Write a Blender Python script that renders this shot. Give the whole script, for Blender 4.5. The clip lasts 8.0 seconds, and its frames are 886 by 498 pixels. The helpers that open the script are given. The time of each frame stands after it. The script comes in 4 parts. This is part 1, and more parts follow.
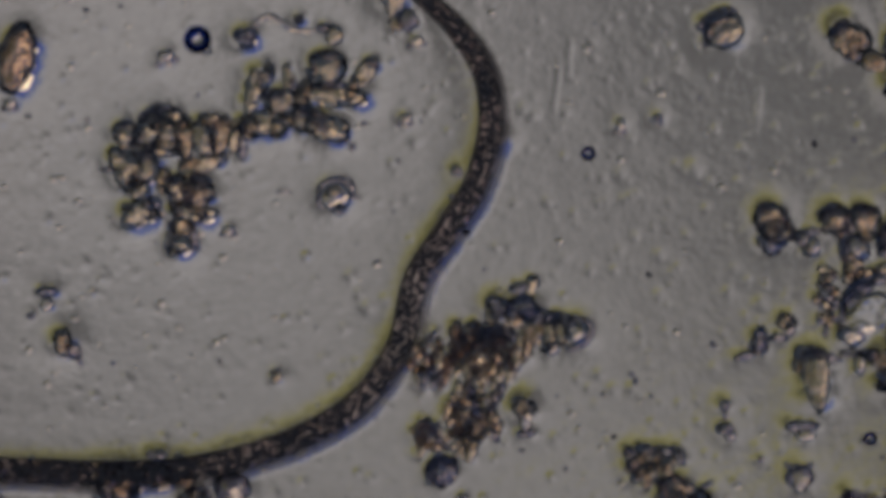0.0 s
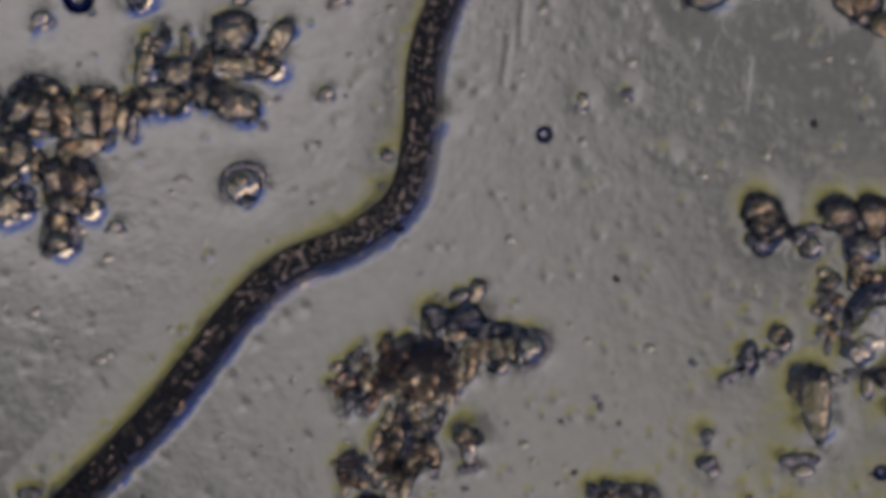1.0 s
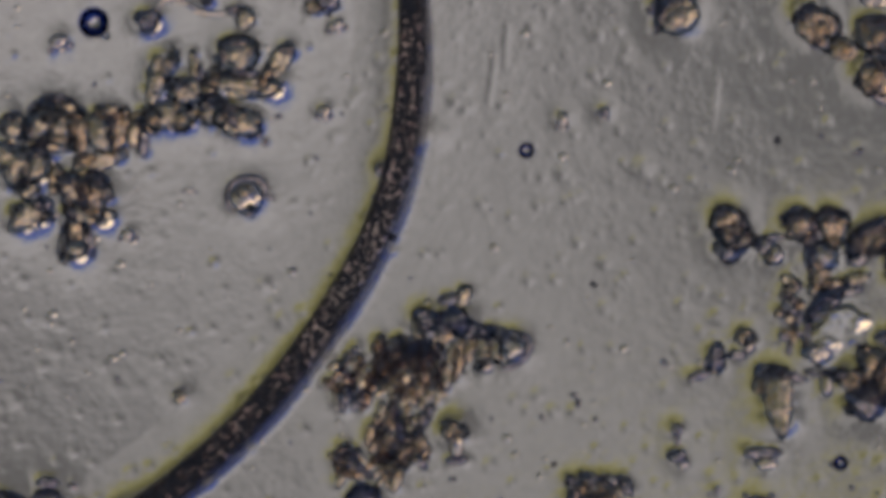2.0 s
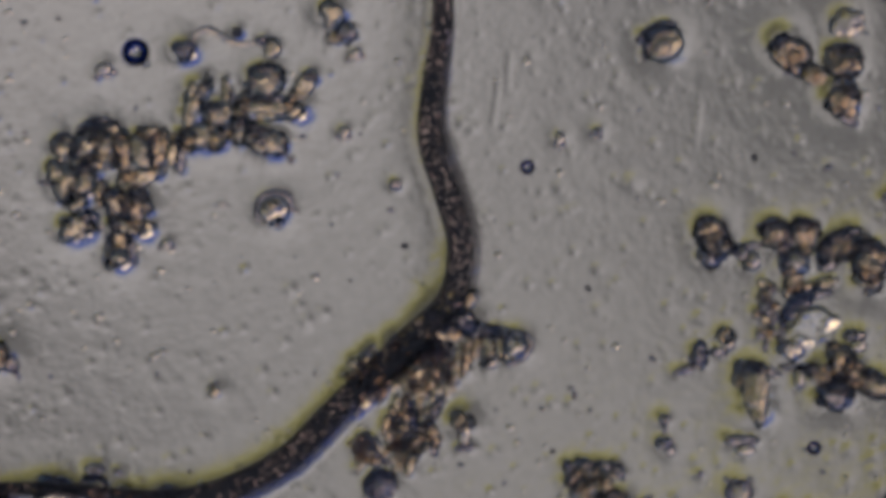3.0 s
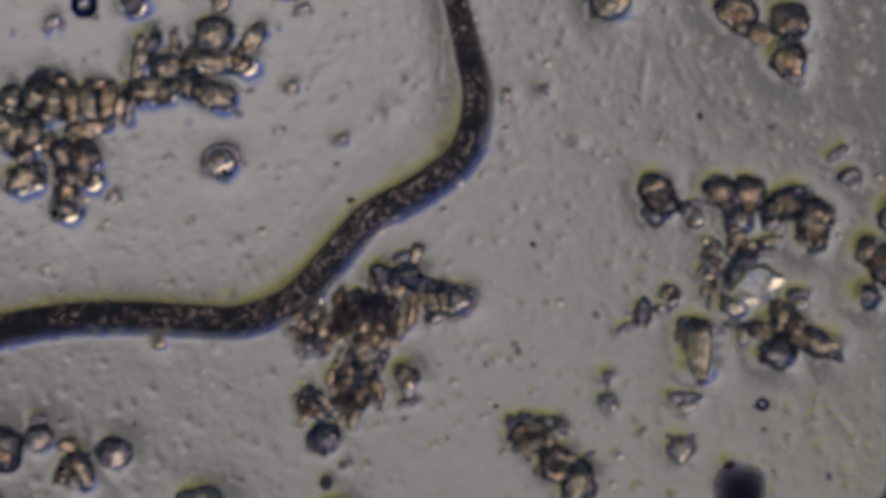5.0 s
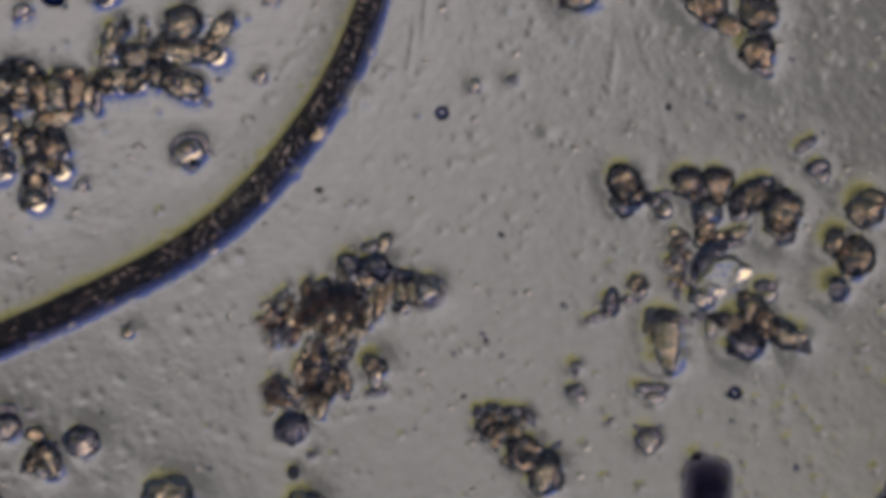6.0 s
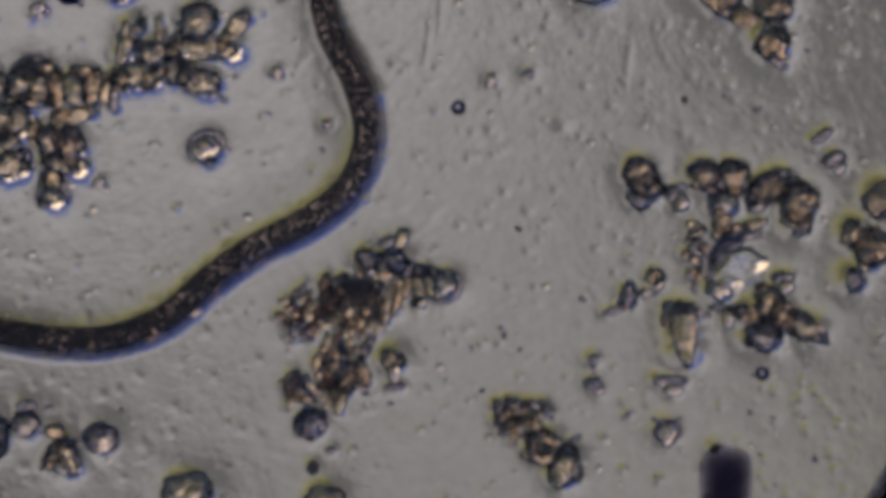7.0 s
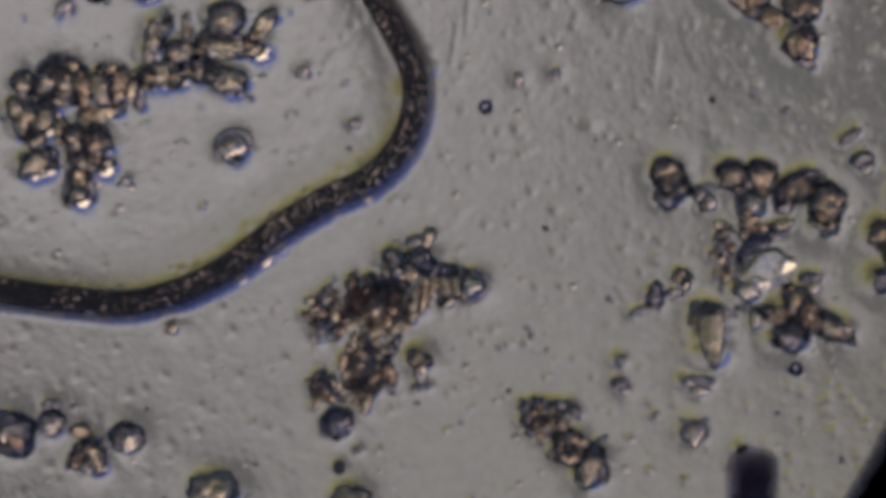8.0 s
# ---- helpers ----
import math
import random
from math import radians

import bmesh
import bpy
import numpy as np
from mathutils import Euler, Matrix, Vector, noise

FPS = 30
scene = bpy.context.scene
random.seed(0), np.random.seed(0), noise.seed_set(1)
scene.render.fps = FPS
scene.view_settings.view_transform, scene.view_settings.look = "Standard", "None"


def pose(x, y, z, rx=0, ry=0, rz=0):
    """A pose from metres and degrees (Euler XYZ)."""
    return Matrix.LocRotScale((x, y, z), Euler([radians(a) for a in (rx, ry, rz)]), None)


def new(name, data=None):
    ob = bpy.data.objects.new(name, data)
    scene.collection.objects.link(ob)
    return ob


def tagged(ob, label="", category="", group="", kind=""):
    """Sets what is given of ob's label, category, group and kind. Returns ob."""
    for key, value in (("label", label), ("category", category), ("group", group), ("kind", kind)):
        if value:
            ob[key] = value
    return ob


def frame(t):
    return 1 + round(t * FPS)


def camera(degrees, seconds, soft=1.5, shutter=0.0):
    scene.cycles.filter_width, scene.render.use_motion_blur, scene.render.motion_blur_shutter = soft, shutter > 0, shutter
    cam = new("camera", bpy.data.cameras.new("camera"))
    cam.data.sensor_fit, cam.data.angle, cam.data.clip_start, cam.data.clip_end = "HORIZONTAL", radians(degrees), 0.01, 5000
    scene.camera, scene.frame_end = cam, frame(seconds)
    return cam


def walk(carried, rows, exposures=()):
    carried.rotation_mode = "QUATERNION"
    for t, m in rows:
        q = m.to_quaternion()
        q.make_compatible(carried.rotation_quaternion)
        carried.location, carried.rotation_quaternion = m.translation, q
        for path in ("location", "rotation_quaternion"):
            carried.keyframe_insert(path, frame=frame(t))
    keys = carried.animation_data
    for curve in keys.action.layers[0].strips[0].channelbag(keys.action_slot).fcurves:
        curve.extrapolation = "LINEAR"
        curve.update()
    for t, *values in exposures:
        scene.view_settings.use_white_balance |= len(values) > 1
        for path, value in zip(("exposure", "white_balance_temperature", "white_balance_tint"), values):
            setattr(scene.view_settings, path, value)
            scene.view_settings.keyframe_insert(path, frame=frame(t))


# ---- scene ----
# A wet mount under a microscope, drawn large: one metre stands for about half a millimetre.
LENS = 10.0
REACH = 0.784 / math.tan(radians(LENS / 2))  # height from which the view is 1.568 m wide
cam = camera(LENS, 8.0, soft=5.8)
# seconds, x, y, enlargement, turn
EYES = [
    (0.0, -0.1054, -0.0019, 1.0007, -0.05),
    (0.1, -0.0939, -0.0025, 1.0713, -0.07),
    (0.2, -0.0889, -0.0057, 1.1378, -0.09),
    (0.3, -0.0726, -0.0029, 1.2100, -0.10),
    (0.4, -0.0618, -0.0031, 1.2204, -0.12),
    (0.5, -0.0555, -0.0065, 1.2311, -0.14),
    (0.6, -0.0480, -0.0034, 1.2345, -0.10),
    (0.7, -0.0381, -0.0025, 1.2326, -0.07),
    (0.8, -0.0241, -0.0041, 1.2292, -0.03),
    (0.9, -0.0090, -0.0039, 1.2222, 0.00),
    (1.0, 0.0011, -0.0030, 1.1925, 0.04),
    (1.1, 0.0099, 0.0015, 1.1717, 0.06),
    (1.2, 0.0159, 0.0035, 1.1610, 0.09),
    (1.3, 0.0201, 0.0039, 1.1504, 0.12),
    (1.4, 0.0283, 0.0040, 1.1469, 0.14),
    (1.5, 0.0319, 0.0057, 1.1453, 0.17),
    (1.6, 0.0335, 0.0073, 1.1573, 0.16),
    (1.7, 0.0277, 0.0080, 1.1331, 0.15),
    (2.8, 0.0068, 0.0136, 1.0828, 0.05),
    (2.9, -0.0034, 0.0180, 1.0553, 0.03),
    (3.0, 0.0026, 0.0220, 1.0036, 0.01),
    (3.1, 0.0292, 0.0173, 1.0029, 0.00),
    (3.2, 0.0202, 0.0154, 1.0021, 0.00),
    (3.3, 0.0041, -0.0028, 1.0014, 0.00),
    (3.4, -0.0009, -0.0028, 1.0007, 0.00),
    (3.5, 0.0000, -0.0000, 1.0000, -0.00),
    (3.6, 0.0022, -0.0006, 1.0003, 0.08),
    (3.7, 0.0041, -0.0005, 1.0005, 0.15),
    (3.8, -0.0009, -0.0075, 1.0008, 0.23),
    (3.9, -0.0131, -0.0075, 1.0011, 0.30),
    (4.0, -0.0119, -0.0137, 1.0013, 0.38),
    (4.1, 0.0010, -0.0154, 1.0013, 0.41),
    (4.2, 0.0152, -0.0163, 1.0012, 0.43),
    (4.3, 0.0203, -0.0233, 1.0011, 0.46),
    (4.4, 0.0203, -0.0232, 1.0010, 0.49),
    (4.5, 0.0378, -0.0323, 1.0009, 0.52),
    (4.6, 0.0497, -0.0360, 1.0007, 0.53),
    (4.7, 0.0609, -0.0399, 1.0004, 0.54),
    (4.8, 0.0650, -0.0449, 1.0001, 0.56),
    (4.9, 0.0793, -0.0498, 0.9998, 0.57),
    (5.0, 0.0993, -0.0571, 0.9995, 0.58),
    (5.1, 0.1058, -0.0595, 0.9988, 0.63),
    (5.2, 0.1277, -0.0617, 0.9981, 0.67),
    (6.3, 0.1563, -0.0748, 0.9998, 0.78),
    (6.4, 0.1495, -0.0739, 0.9990, 0.71),
    (6.5, 0.1369, -0.0752, 0.9982, 0.64),
    (6.6, 0.1284, -0.0777, 0.9982, 0.58),
    (6.7, 0.1273, -0.0789, 0.9981, 0.51),
    (6.8, 0.1252, -0.0791, 0.9981, 0.45),
    (6.9, 0.1262, -0.0793, 0.9980, 0.38),
    (7.0, 0.1250, -0.0839, 0.9980, 0.32),
    (7.1, 0.1201, -0.0847, 0.9983, 0.31),
    (7.2, 0.1190, -0.0857, 0.9985, 0.31),
    (7.3, 0.1230, -0.0857, 0.9988, 0.30),
    (7.4, 0.1169, -0.0867, 0.9990, 0.30),
    (7.5, 0.1045, -0.0920, 0.9993, 0.29),
    (7.6, 0.0966, -0.0887, 0.9994, 0.32),
    (7.7, 0.0987, -0.0866, 0.9995, 0.35),
    (7.8, 0.0946, -0.0825, 0.9996, 0.39),
    (7.9, 0.0896, -0.0845, 0.9997, 0.42),
    (8.0, 0.0775, -0.0849, 0.9998, 0.45),
]
walk(cam, [(t, pose(x, y, REACH / s, 0, 0, turn)) for t, x, y, s, turn in EYES],
     ((0.0, -0.43), (0.5, -0.45), (1.0, -0.34), (1.5, -0.24), (3.0, -0.11), (3.5, -0.1), (4.5, -0.17), (8.0, -0.18)))


# ---- light: even bluish fill added to lift the darks, the condenser's lamp below ----
world = bpy.data.worlds.new("bluish_fill")
scene.world = world
world.use_nodes = True
world.node_tree.nodes["Background"].inputs["Color"].default_value = (0.74, 0.84, 1.0, 1)
world.node_tree.nodes["Background"].inputs["Strength"].default_value = 0.35
scene.view_settings.exposure = 0.0
LAMP_DEPTH = 7.6


# ---- materials ----
def nodes_of(name):
    m = bpy.data.materials.new(name)
    m.use_nodes = True
    t = m.node_tree
    t.nodes.clear()
    out = t.nodes.new("ShaderNodeOutputMaterial")

    def add(kind, **values):
        n = t.nodes.new("ShaderNode" + kind)
        for k, v in values.items():
            n.inputs[k.replace("_", " ")].default_value = v
        return n

    return m, t.links.new, add, out


def ramp(add, stops):
    n = add("ValToRGB")
    e = n.color_ramp.elements
    e[0].position, e[0].color = stops[0][0], (*stops[0][1], 1)
    e[1].position, e[1].color = stops[-1][0], (*stops[-1][1], 1)
    for p, c in stops[1:-1]:
        e.new(p).color = (*c, 1)
    return n


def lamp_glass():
    """The condenser's lit lens, with colour bands and uneven shade painted into its glow."""
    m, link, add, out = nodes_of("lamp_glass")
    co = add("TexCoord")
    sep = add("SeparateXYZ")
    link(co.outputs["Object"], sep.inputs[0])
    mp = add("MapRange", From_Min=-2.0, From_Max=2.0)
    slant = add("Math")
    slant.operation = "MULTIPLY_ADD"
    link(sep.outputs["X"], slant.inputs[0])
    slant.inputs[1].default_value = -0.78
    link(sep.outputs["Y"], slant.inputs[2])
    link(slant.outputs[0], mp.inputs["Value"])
    # painted olive, navy and cream bands, seen in grains as fringes and highlights
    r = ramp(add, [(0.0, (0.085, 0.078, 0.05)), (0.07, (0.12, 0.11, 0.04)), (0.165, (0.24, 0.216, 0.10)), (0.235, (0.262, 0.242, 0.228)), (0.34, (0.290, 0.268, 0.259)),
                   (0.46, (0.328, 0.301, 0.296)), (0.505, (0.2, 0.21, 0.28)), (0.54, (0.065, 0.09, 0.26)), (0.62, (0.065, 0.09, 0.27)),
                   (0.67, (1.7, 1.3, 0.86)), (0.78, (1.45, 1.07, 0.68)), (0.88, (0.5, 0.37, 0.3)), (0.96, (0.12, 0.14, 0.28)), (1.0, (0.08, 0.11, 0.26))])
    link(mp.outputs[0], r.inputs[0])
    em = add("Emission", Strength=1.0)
    # uneven darkening of the view, painted as weaker glow towards one side
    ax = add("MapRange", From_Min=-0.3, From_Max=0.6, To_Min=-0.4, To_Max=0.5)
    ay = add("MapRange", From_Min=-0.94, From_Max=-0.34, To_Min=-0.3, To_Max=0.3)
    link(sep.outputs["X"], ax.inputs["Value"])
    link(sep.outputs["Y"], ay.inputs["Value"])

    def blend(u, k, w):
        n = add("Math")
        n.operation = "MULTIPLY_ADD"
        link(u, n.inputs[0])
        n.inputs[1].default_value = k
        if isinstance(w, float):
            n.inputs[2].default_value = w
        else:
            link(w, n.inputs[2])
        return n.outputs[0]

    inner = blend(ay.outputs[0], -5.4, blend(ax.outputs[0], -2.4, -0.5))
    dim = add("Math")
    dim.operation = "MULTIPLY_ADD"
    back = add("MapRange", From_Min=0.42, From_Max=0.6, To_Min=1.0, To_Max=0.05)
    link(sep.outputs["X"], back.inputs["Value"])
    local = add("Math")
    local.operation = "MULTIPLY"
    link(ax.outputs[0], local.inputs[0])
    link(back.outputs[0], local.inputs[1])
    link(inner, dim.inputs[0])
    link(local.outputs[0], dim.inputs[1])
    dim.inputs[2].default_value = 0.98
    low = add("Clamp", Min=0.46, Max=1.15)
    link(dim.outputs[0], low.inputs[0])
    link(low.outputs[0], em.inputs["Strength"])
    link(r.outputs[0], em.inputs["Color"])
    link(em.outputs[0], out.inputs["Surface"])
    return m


def slide_glass():
    """Wet glass with a mottled film, pits and fine grit."""
    m, link, add, out = nodes_of("wet_slide_glass")
    co = add("TexCoord")
    broad = add("TexNoise", Scale=14.0, Detail=4.0, Roughness=0.6)
    fine = add("TexNoise", Scale=52.0, Detail=3.0, Roughness=0.6)
    pits = add("TexVoronoi", Scale=21.0, Randomness=1.0)
    for n in (broad, fine, pits):
        link(co.outputs["Object"], n.inputs["Vector"])
    pit = add("MapRange", From_Min=0.0, From_Max=0.22, To_Min=1.0, To_Max=0.0)
    link(pits.outputs["Distance"], pit.inputs["Value"])
    h1 = add("Math")
    h1.operation = "MULTIPLY_ADD"
    link(fine.outputs["Fac"], h1.inputs[0])
    h1.inputs[1].default_value = 0.22
    link(broad.outputs["Fac"], h1.inputs[2])
    h2 = add("Math")
    h2.operation = "MULTIPLY_ADD"
    link(pit.outputs[0], h2.inputs[0])
    h2.inputs[1].default_value = 0.15
    link(h1.outputs[0], h2.inputs[2])
    micro = add("TexNoise", Scale=140.0, Detail=1.0)
    link(co.outputs["Object"], micro.inputs["Vector"])
    h3 = add("Math")
    h3.operation = "MULTIPLY_ADD"
    link(micro.outputs["Fac"], h3.inputs[0])
    h3.inputs[1].default_value = 0.16
    link(h2.outputs[0], h3.inputs[2])
    bump = add("Bump", Strength=1.0, Distance=0.0018)
    link(h3.outputs[0], bump.inputs["Height"])
    film = ramp(add, [(0.3, (0.95, 0.95, 0.95)), (0.66, (1, 1, 1))])
    link(fine.outputs["Fac"], film.inputs[0])
    g = add("BsdfGlass", Roughness=0.0, IOR=1.33)
    link(film.outputs[0], g.inputs["Color"])
    link(bump.outputs[0], g.inputs["Normal"])
    link(g.outputs[0], out.inputs["Surface"])
    return m


def grain_glass(name, pale, deep, ior, relief, scale=26.0, rough=0.0, haze=0.0):
    """Clear or tinted organic grain with a wrinkled skin; half under water, so with little gloss of its own."""
    m, link, add, out = nodes_of(name)
    co = add("TexCoord")
    info = add("ObjectInfo")
    shift = add("VectorMath")
    shift.operation = "ADD"
    link(co.outputs["Object"], shift.inputs[0])
    link(info.outputs["Random"], shift.inputs[1])
    n1 = add("TexNoise", Scale=scale, Detail=2.0, Roughness=0.5)
    n2 = add("TexNoise", Scale=scale * 2.6, Detail=3.0, Roughness=0.7)
    for n in (n1, n2):
        link(shift.outputs[0], n.inputs["Vector"])
    r = ramp(add, [(0.3, deep), (0.62, pale)])
    link(n2.outputs["Fac"], r.inputs[0])
    bump = add("Bump", Strength=relief, Distance=0.012)
    both = add("Math")
    both.operation = "MULTIPLY_ADD"
    link(n2.outputs["Fac"], both.inputs[0])
    both.inputs[1].default_value = 0.2
    link(n1.outputs["Fac"], both.inputs[2])
    n3 = add("TexNoise", Scale=75.0, Detail=2.0, Roughness=0.5)
    link(shift.outputs[0], n3.inputs["Vector"])
    all3 = add("Math")
    all3.operation = "MULTIPLY_ADD"
    link(n3.outputs["Fac"], all3.inputs[0])
    all3.inputs[1].default_value = 0.03
    link(both.outputs[0], all3.inputs[2])
    link(all3.outputs[0], bump.inputs["Height"])
    g = add("BsdfRefraction", Roughness=rough, IOR=ior)
    link(r.outputs[0], g.inputs["Color"])
    link(bump.outputs[0], g.inputs["Normal"])
    gloss = add("BsdfGlass", Roughness=rough, IOR=ior)
    link(r.outputs[0], gloss.inputs["Color"])
    link(bump.outputs[0], gloss.inputs["Normal"])
    half = add("MixShader")
    half.inputs[0].default_value = 0.45
    link(g.outputs[0], half.inputs[1])
    link(gloss.outputs[0], half.inputs[2])
    if not haze:
        link(half.outputs[0], out.inputs["Surface"])
        return m
    glare_tint = add("BsdfDiffuse", Color=(0.42, 0.48, 0.72, 1))  # bluish diffuse standing in for veiling glare that lifts dark rims
    with_glare = add("MixShader")
    with_glare.inputs[0].default_value = haze
    link(half.outputs[0], with_glare.inputs[1])
    link(glare_tint.outputs[0], with_glare.inputs[2])
    link(with_glare.outputs[0], out.inputs["Surface"])
    return m


def veil(name, deep, pale):
    """Tint that passes light unbent, for murky jelly and added dark rims."""
    m, link, add, out = nodes_of(name)
    co = add("TexCoord")
    n = add("TexNoise", Scale=40.0, Detail=2.0)
    link(co.outputs["Object"], n.inputs["Vector"])
    r = ramp(add, [(0.35, deep), (0.65, pale)])
    link(n.outputs["Fac"], r.inputs[0])
    tr = add("BsdfTransparent")
    link(r.outputs[0], tr.inputs["Color"])
    link(tr.outputs[0], out.inputs["Surface"])
    return m


def plain(name, dark, light, rough, scale=30.0):
    m, link, add, out = nodes_of(name)
    co = add("TexCoord")
    n = add("TexNoise", Scale=scale, Detail=4.0)
    link(co.outputs["Object"], n.inputs["Vector"])
    r = ramp(add, [(0.3, dark), (0.7, light)])
    link(n.outputs["Fac"], r.inputs[0])
    b = add("BsdfPrincipled", Roughness=rough)
    link(r.outputs[0], b.inputs["Base Color"])
    link(b.outputs[0], out.inputs["Surface"])
    return m


def worm_flesh():
    """Dark gut with clear granules through which the lamp shows."""
    m, link, add, out = nodes_of("worm_flesh")
    uv = add("UVMap")
    mapping = add("Mapping")
    mapping.inputs["Scale"].default_value = (0.8, 1, 1)
    link(uv.outputs[0], mapping.inputs["Vector"])
    cells = add("TexVoronoi", Scale=92.0, Randomness=1.0)
    mottle = add("TexNoise", Scale=135.0, Detail=2.0, Roughness=0.6)
    n1 = add("TexNoise", Scale=140.0, Detail=2.0, Roughness=0.6)
    n2 = add("TexNoise", Scale=14.0, Detail=2.0)
    for n in (cells, n1, n2, mottle):
        link(mapping.outputs[0], n.inputs["Vector"])
    sep = add("SeparateXYZ")
    link(uv.outputs[0], sep.inputs[0])
    side = add("Math")
    side.operation = "ABSOLUTE"
    link(sep.outputs["Y"], side.inputs[0])
    core = add("MapRange", From_Min=0.018, From_Max=0.025, To_Min=1.0, To_Max=0.0)
    link(side.outputs[0], core.inputs["Value"])

    def times(a, b, how="MULTIPLY"):
        n = add("Math")
        n.operation = how
        link(a, n.inputs[0])
        link(b, n.inputs[1])
        return n.outputs[0]

    def dots(cell, inner, outer, least, most):
        d = add("MapRange", From_Min=inner, From_Max=outer, To_Min=1.0, To_Max=0.0)
        link(cell.outputs["Distance"], d.inputs["Value"])
        c = add("SeparateColor")
        link(cell.outputs["Color"], c.inputs[0])
        k = add("MapRange", From_Min=least, From_Max=most, To_Min=0.0, To_Max=1.0)
        link(c.outputs[0], k.inputs["Value"])
        return times(d.outputs[0], k.outputs[0])

    patch = add("MapRange", From_Min=0.34, From_Max=0.52, To_Min=0.5, To_Max=1.0)
    link(n2.outputs["Fac"], patch.inputs["Value"])
    grainy = add("MapRange", From_Min=0.49, From_Max=0.6, To_Min=0.0, To_Max=1.0)
    link(mottle.outputs["Fac"], grainy.inputs["Value"])
    both = times(dots(cells, 0.2, 0.4, 0.4, 0.6), grainy.outputs[0], "MAXIMUM")
    amount_out = times(times(both, patch.outputs[0]), core.outputs[0])
    off = add("Math")
    off.operation = "SUBTRACT"
    link(sep.outputs["Y"], off.inputs[0])
    off.inputs[1].default_value = 0.009
    near = add("Math")
    near.operation = "ABSOLUTE"
    link(off.outputs[0], near.inputs[0])
    gut = add("MapRange", From_Min=0.009, From_Max=0.014, To_Min=1.0, To_Max=0.0)
    link(near.outputs[0], gut.inputs["Value"])
    tail = add("MapRange", From_Min=0.64, From_Max=0.68, To_Min=0.0, To_Max=1.0)
    link(sep.outputs["X"], tail.inputs["Value"])
    ends = add("MapRange", From_Min=0.79, From_Max=0.84, To_Min=1.0, To_Max=0.0)
    link(sep.outputs["X"], ends.inputs["Value"])
    lumen = add("Math")
    lumen.operation = "MULTIPLY"
    link(gut.outputs[0], lumen.inputs[0])
    link(times(tail.outputs[0], ends.outputs[0]), lumen.inputs[1])
    most = add("Math")
    most.operation = "MAXIMUM"
    link(amount_out, most.inputs[0])
    link(lumen.outputs[0], most.inputs[1])
    # this flank clears towards its edge, to show the blue fringe beneath
    rim = add("MapRange", From_Min=0.013, From_Max=0.025, To_Min=0.0, To_Max=0.75)
    link(sep.outputs["Y"], rim.inputs["Value"])
    thin = times(most.outputs[0], rim.outputs[0], "MAXIMUM")
    tint = ramp(add, [(0.3, (0.8, 0.69, 0.7)), (0.6, (1.0, 0.94, 0.92))])
    link(n1.outputs["Fac"], tint.inputs[0])
    flesh = ramp(add, [(0.3, (0.02, 0.022, 0.032)), (0.7, (0.056, 0.047, 0.052))])
    link(n1.outputs["Fac"], flesh.inputs[0])
    b = add("BsdfPrincipled", Roughness=0.5)
    b.inputs["Specular IOR Level"].default_value = 0.25
    link(flesh.outputs[0], b.inputs["Base Color"])
    tr = add("BsdfTransparent")
    pure = add("MixRGB")
    link(times(lumen.outputs[0], rim.outputs[0], "MAXIMUM"), pure.inputs[0])
    link(tint.outputs[0], pure.inputs[1])
    pure.inputs[2].default_value = (0.97, 0.98, 1, 1)
    link(pure.outputs[0], tr.inputs["Color"])
    ms = add("MixShader")
    link(thin, ms.inputs[0])
    link(b.outputs[0], ms.inputs[1])
    link(tr.outputs[0], ms.inputs[2])
    link(ms.outputs[0], out.inputs["Surface"])
    return m


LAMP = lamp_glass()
SLIDE = slide_glass()
AMBER = grain_glass("amber_grain", (1.0, 0.975, 0.905), (0.97, 0.875, 0.755), 1.365, 0.95, 34.0, haze=0.055)
BROWN = grain_glass("brown_grain", (1.0, 0.935, 0.845), (0.92, 0.78, 0.64), 1.385, 0.95, 36.0, haze=0.055)
SMOKE = grain_glass("smoky_grain", (0.86, 0.85, 0.9), (0.6, 0.59, 0.67), 1.38, 1.0, 32.0, haze=0.055)
EMBER = grain_glass("ember_grain", (0.95, 0.85, 0.77), (0.68, 0.57, 0.51), 1.40, 0.8, 30.0, haze=0.045)
CLEAR = grain_glass("clear_grain", (1.0, 0.985, 0.98), (0.96, 0.93, 0.93), 1.3, 0.6, 13.0, haze=0.045)
EDGE_SHADE = veil("edge_shade_tint", (0.6, 0.61, 0.67), (0.7, 0.71, 0.76))
MURK = veil("murky_jelly", (0.62, 0.62, 0.69), (0.72, 0.71, 0.77))
NAVY = veil("navy_rim", (0.2, 0.29, 0.62), (0.27, 0.35, 0.68))
WATER = grain_glass("water_film", (1, 1, 1), (0.99, 0.99, 0.985), 1.33, 0.0)
OIL = grain_glass("oil_bubble", (0.92, 0.95, 1.0), (0.88, 0.92, 1.0), 0.72, 0.0)
LENS_GLASS = grain_glass("lens_glass", (1, 1, 1), (1, 1, 1), 1.5, 0.0)
INK = plain("dark_debris", (0.05, 0.045, 0.06), (0.12, 0.1, 0.11), 0.6)
DARK_BLUE_BOUNCE = plain("dark_blue_bounce", (0.05, 0.085, 0.15), (0.08, 0.12, 0.2), 0.55, 6.0)
BLACK = plain("blackened_metal", (0.008, 0.008, 0.009), (0.016, 0.015, 0.015), 0.7, 6.0)
BLUE_BOUNCE = plain("blue_bounce", (0.26, 0.48, 0.76), (0.32, 0.54, 0.82), 0.6, 3.0)
FLESH = worm_flesh()


# ---- shapes ----
SLIDE_TOP = 0.0


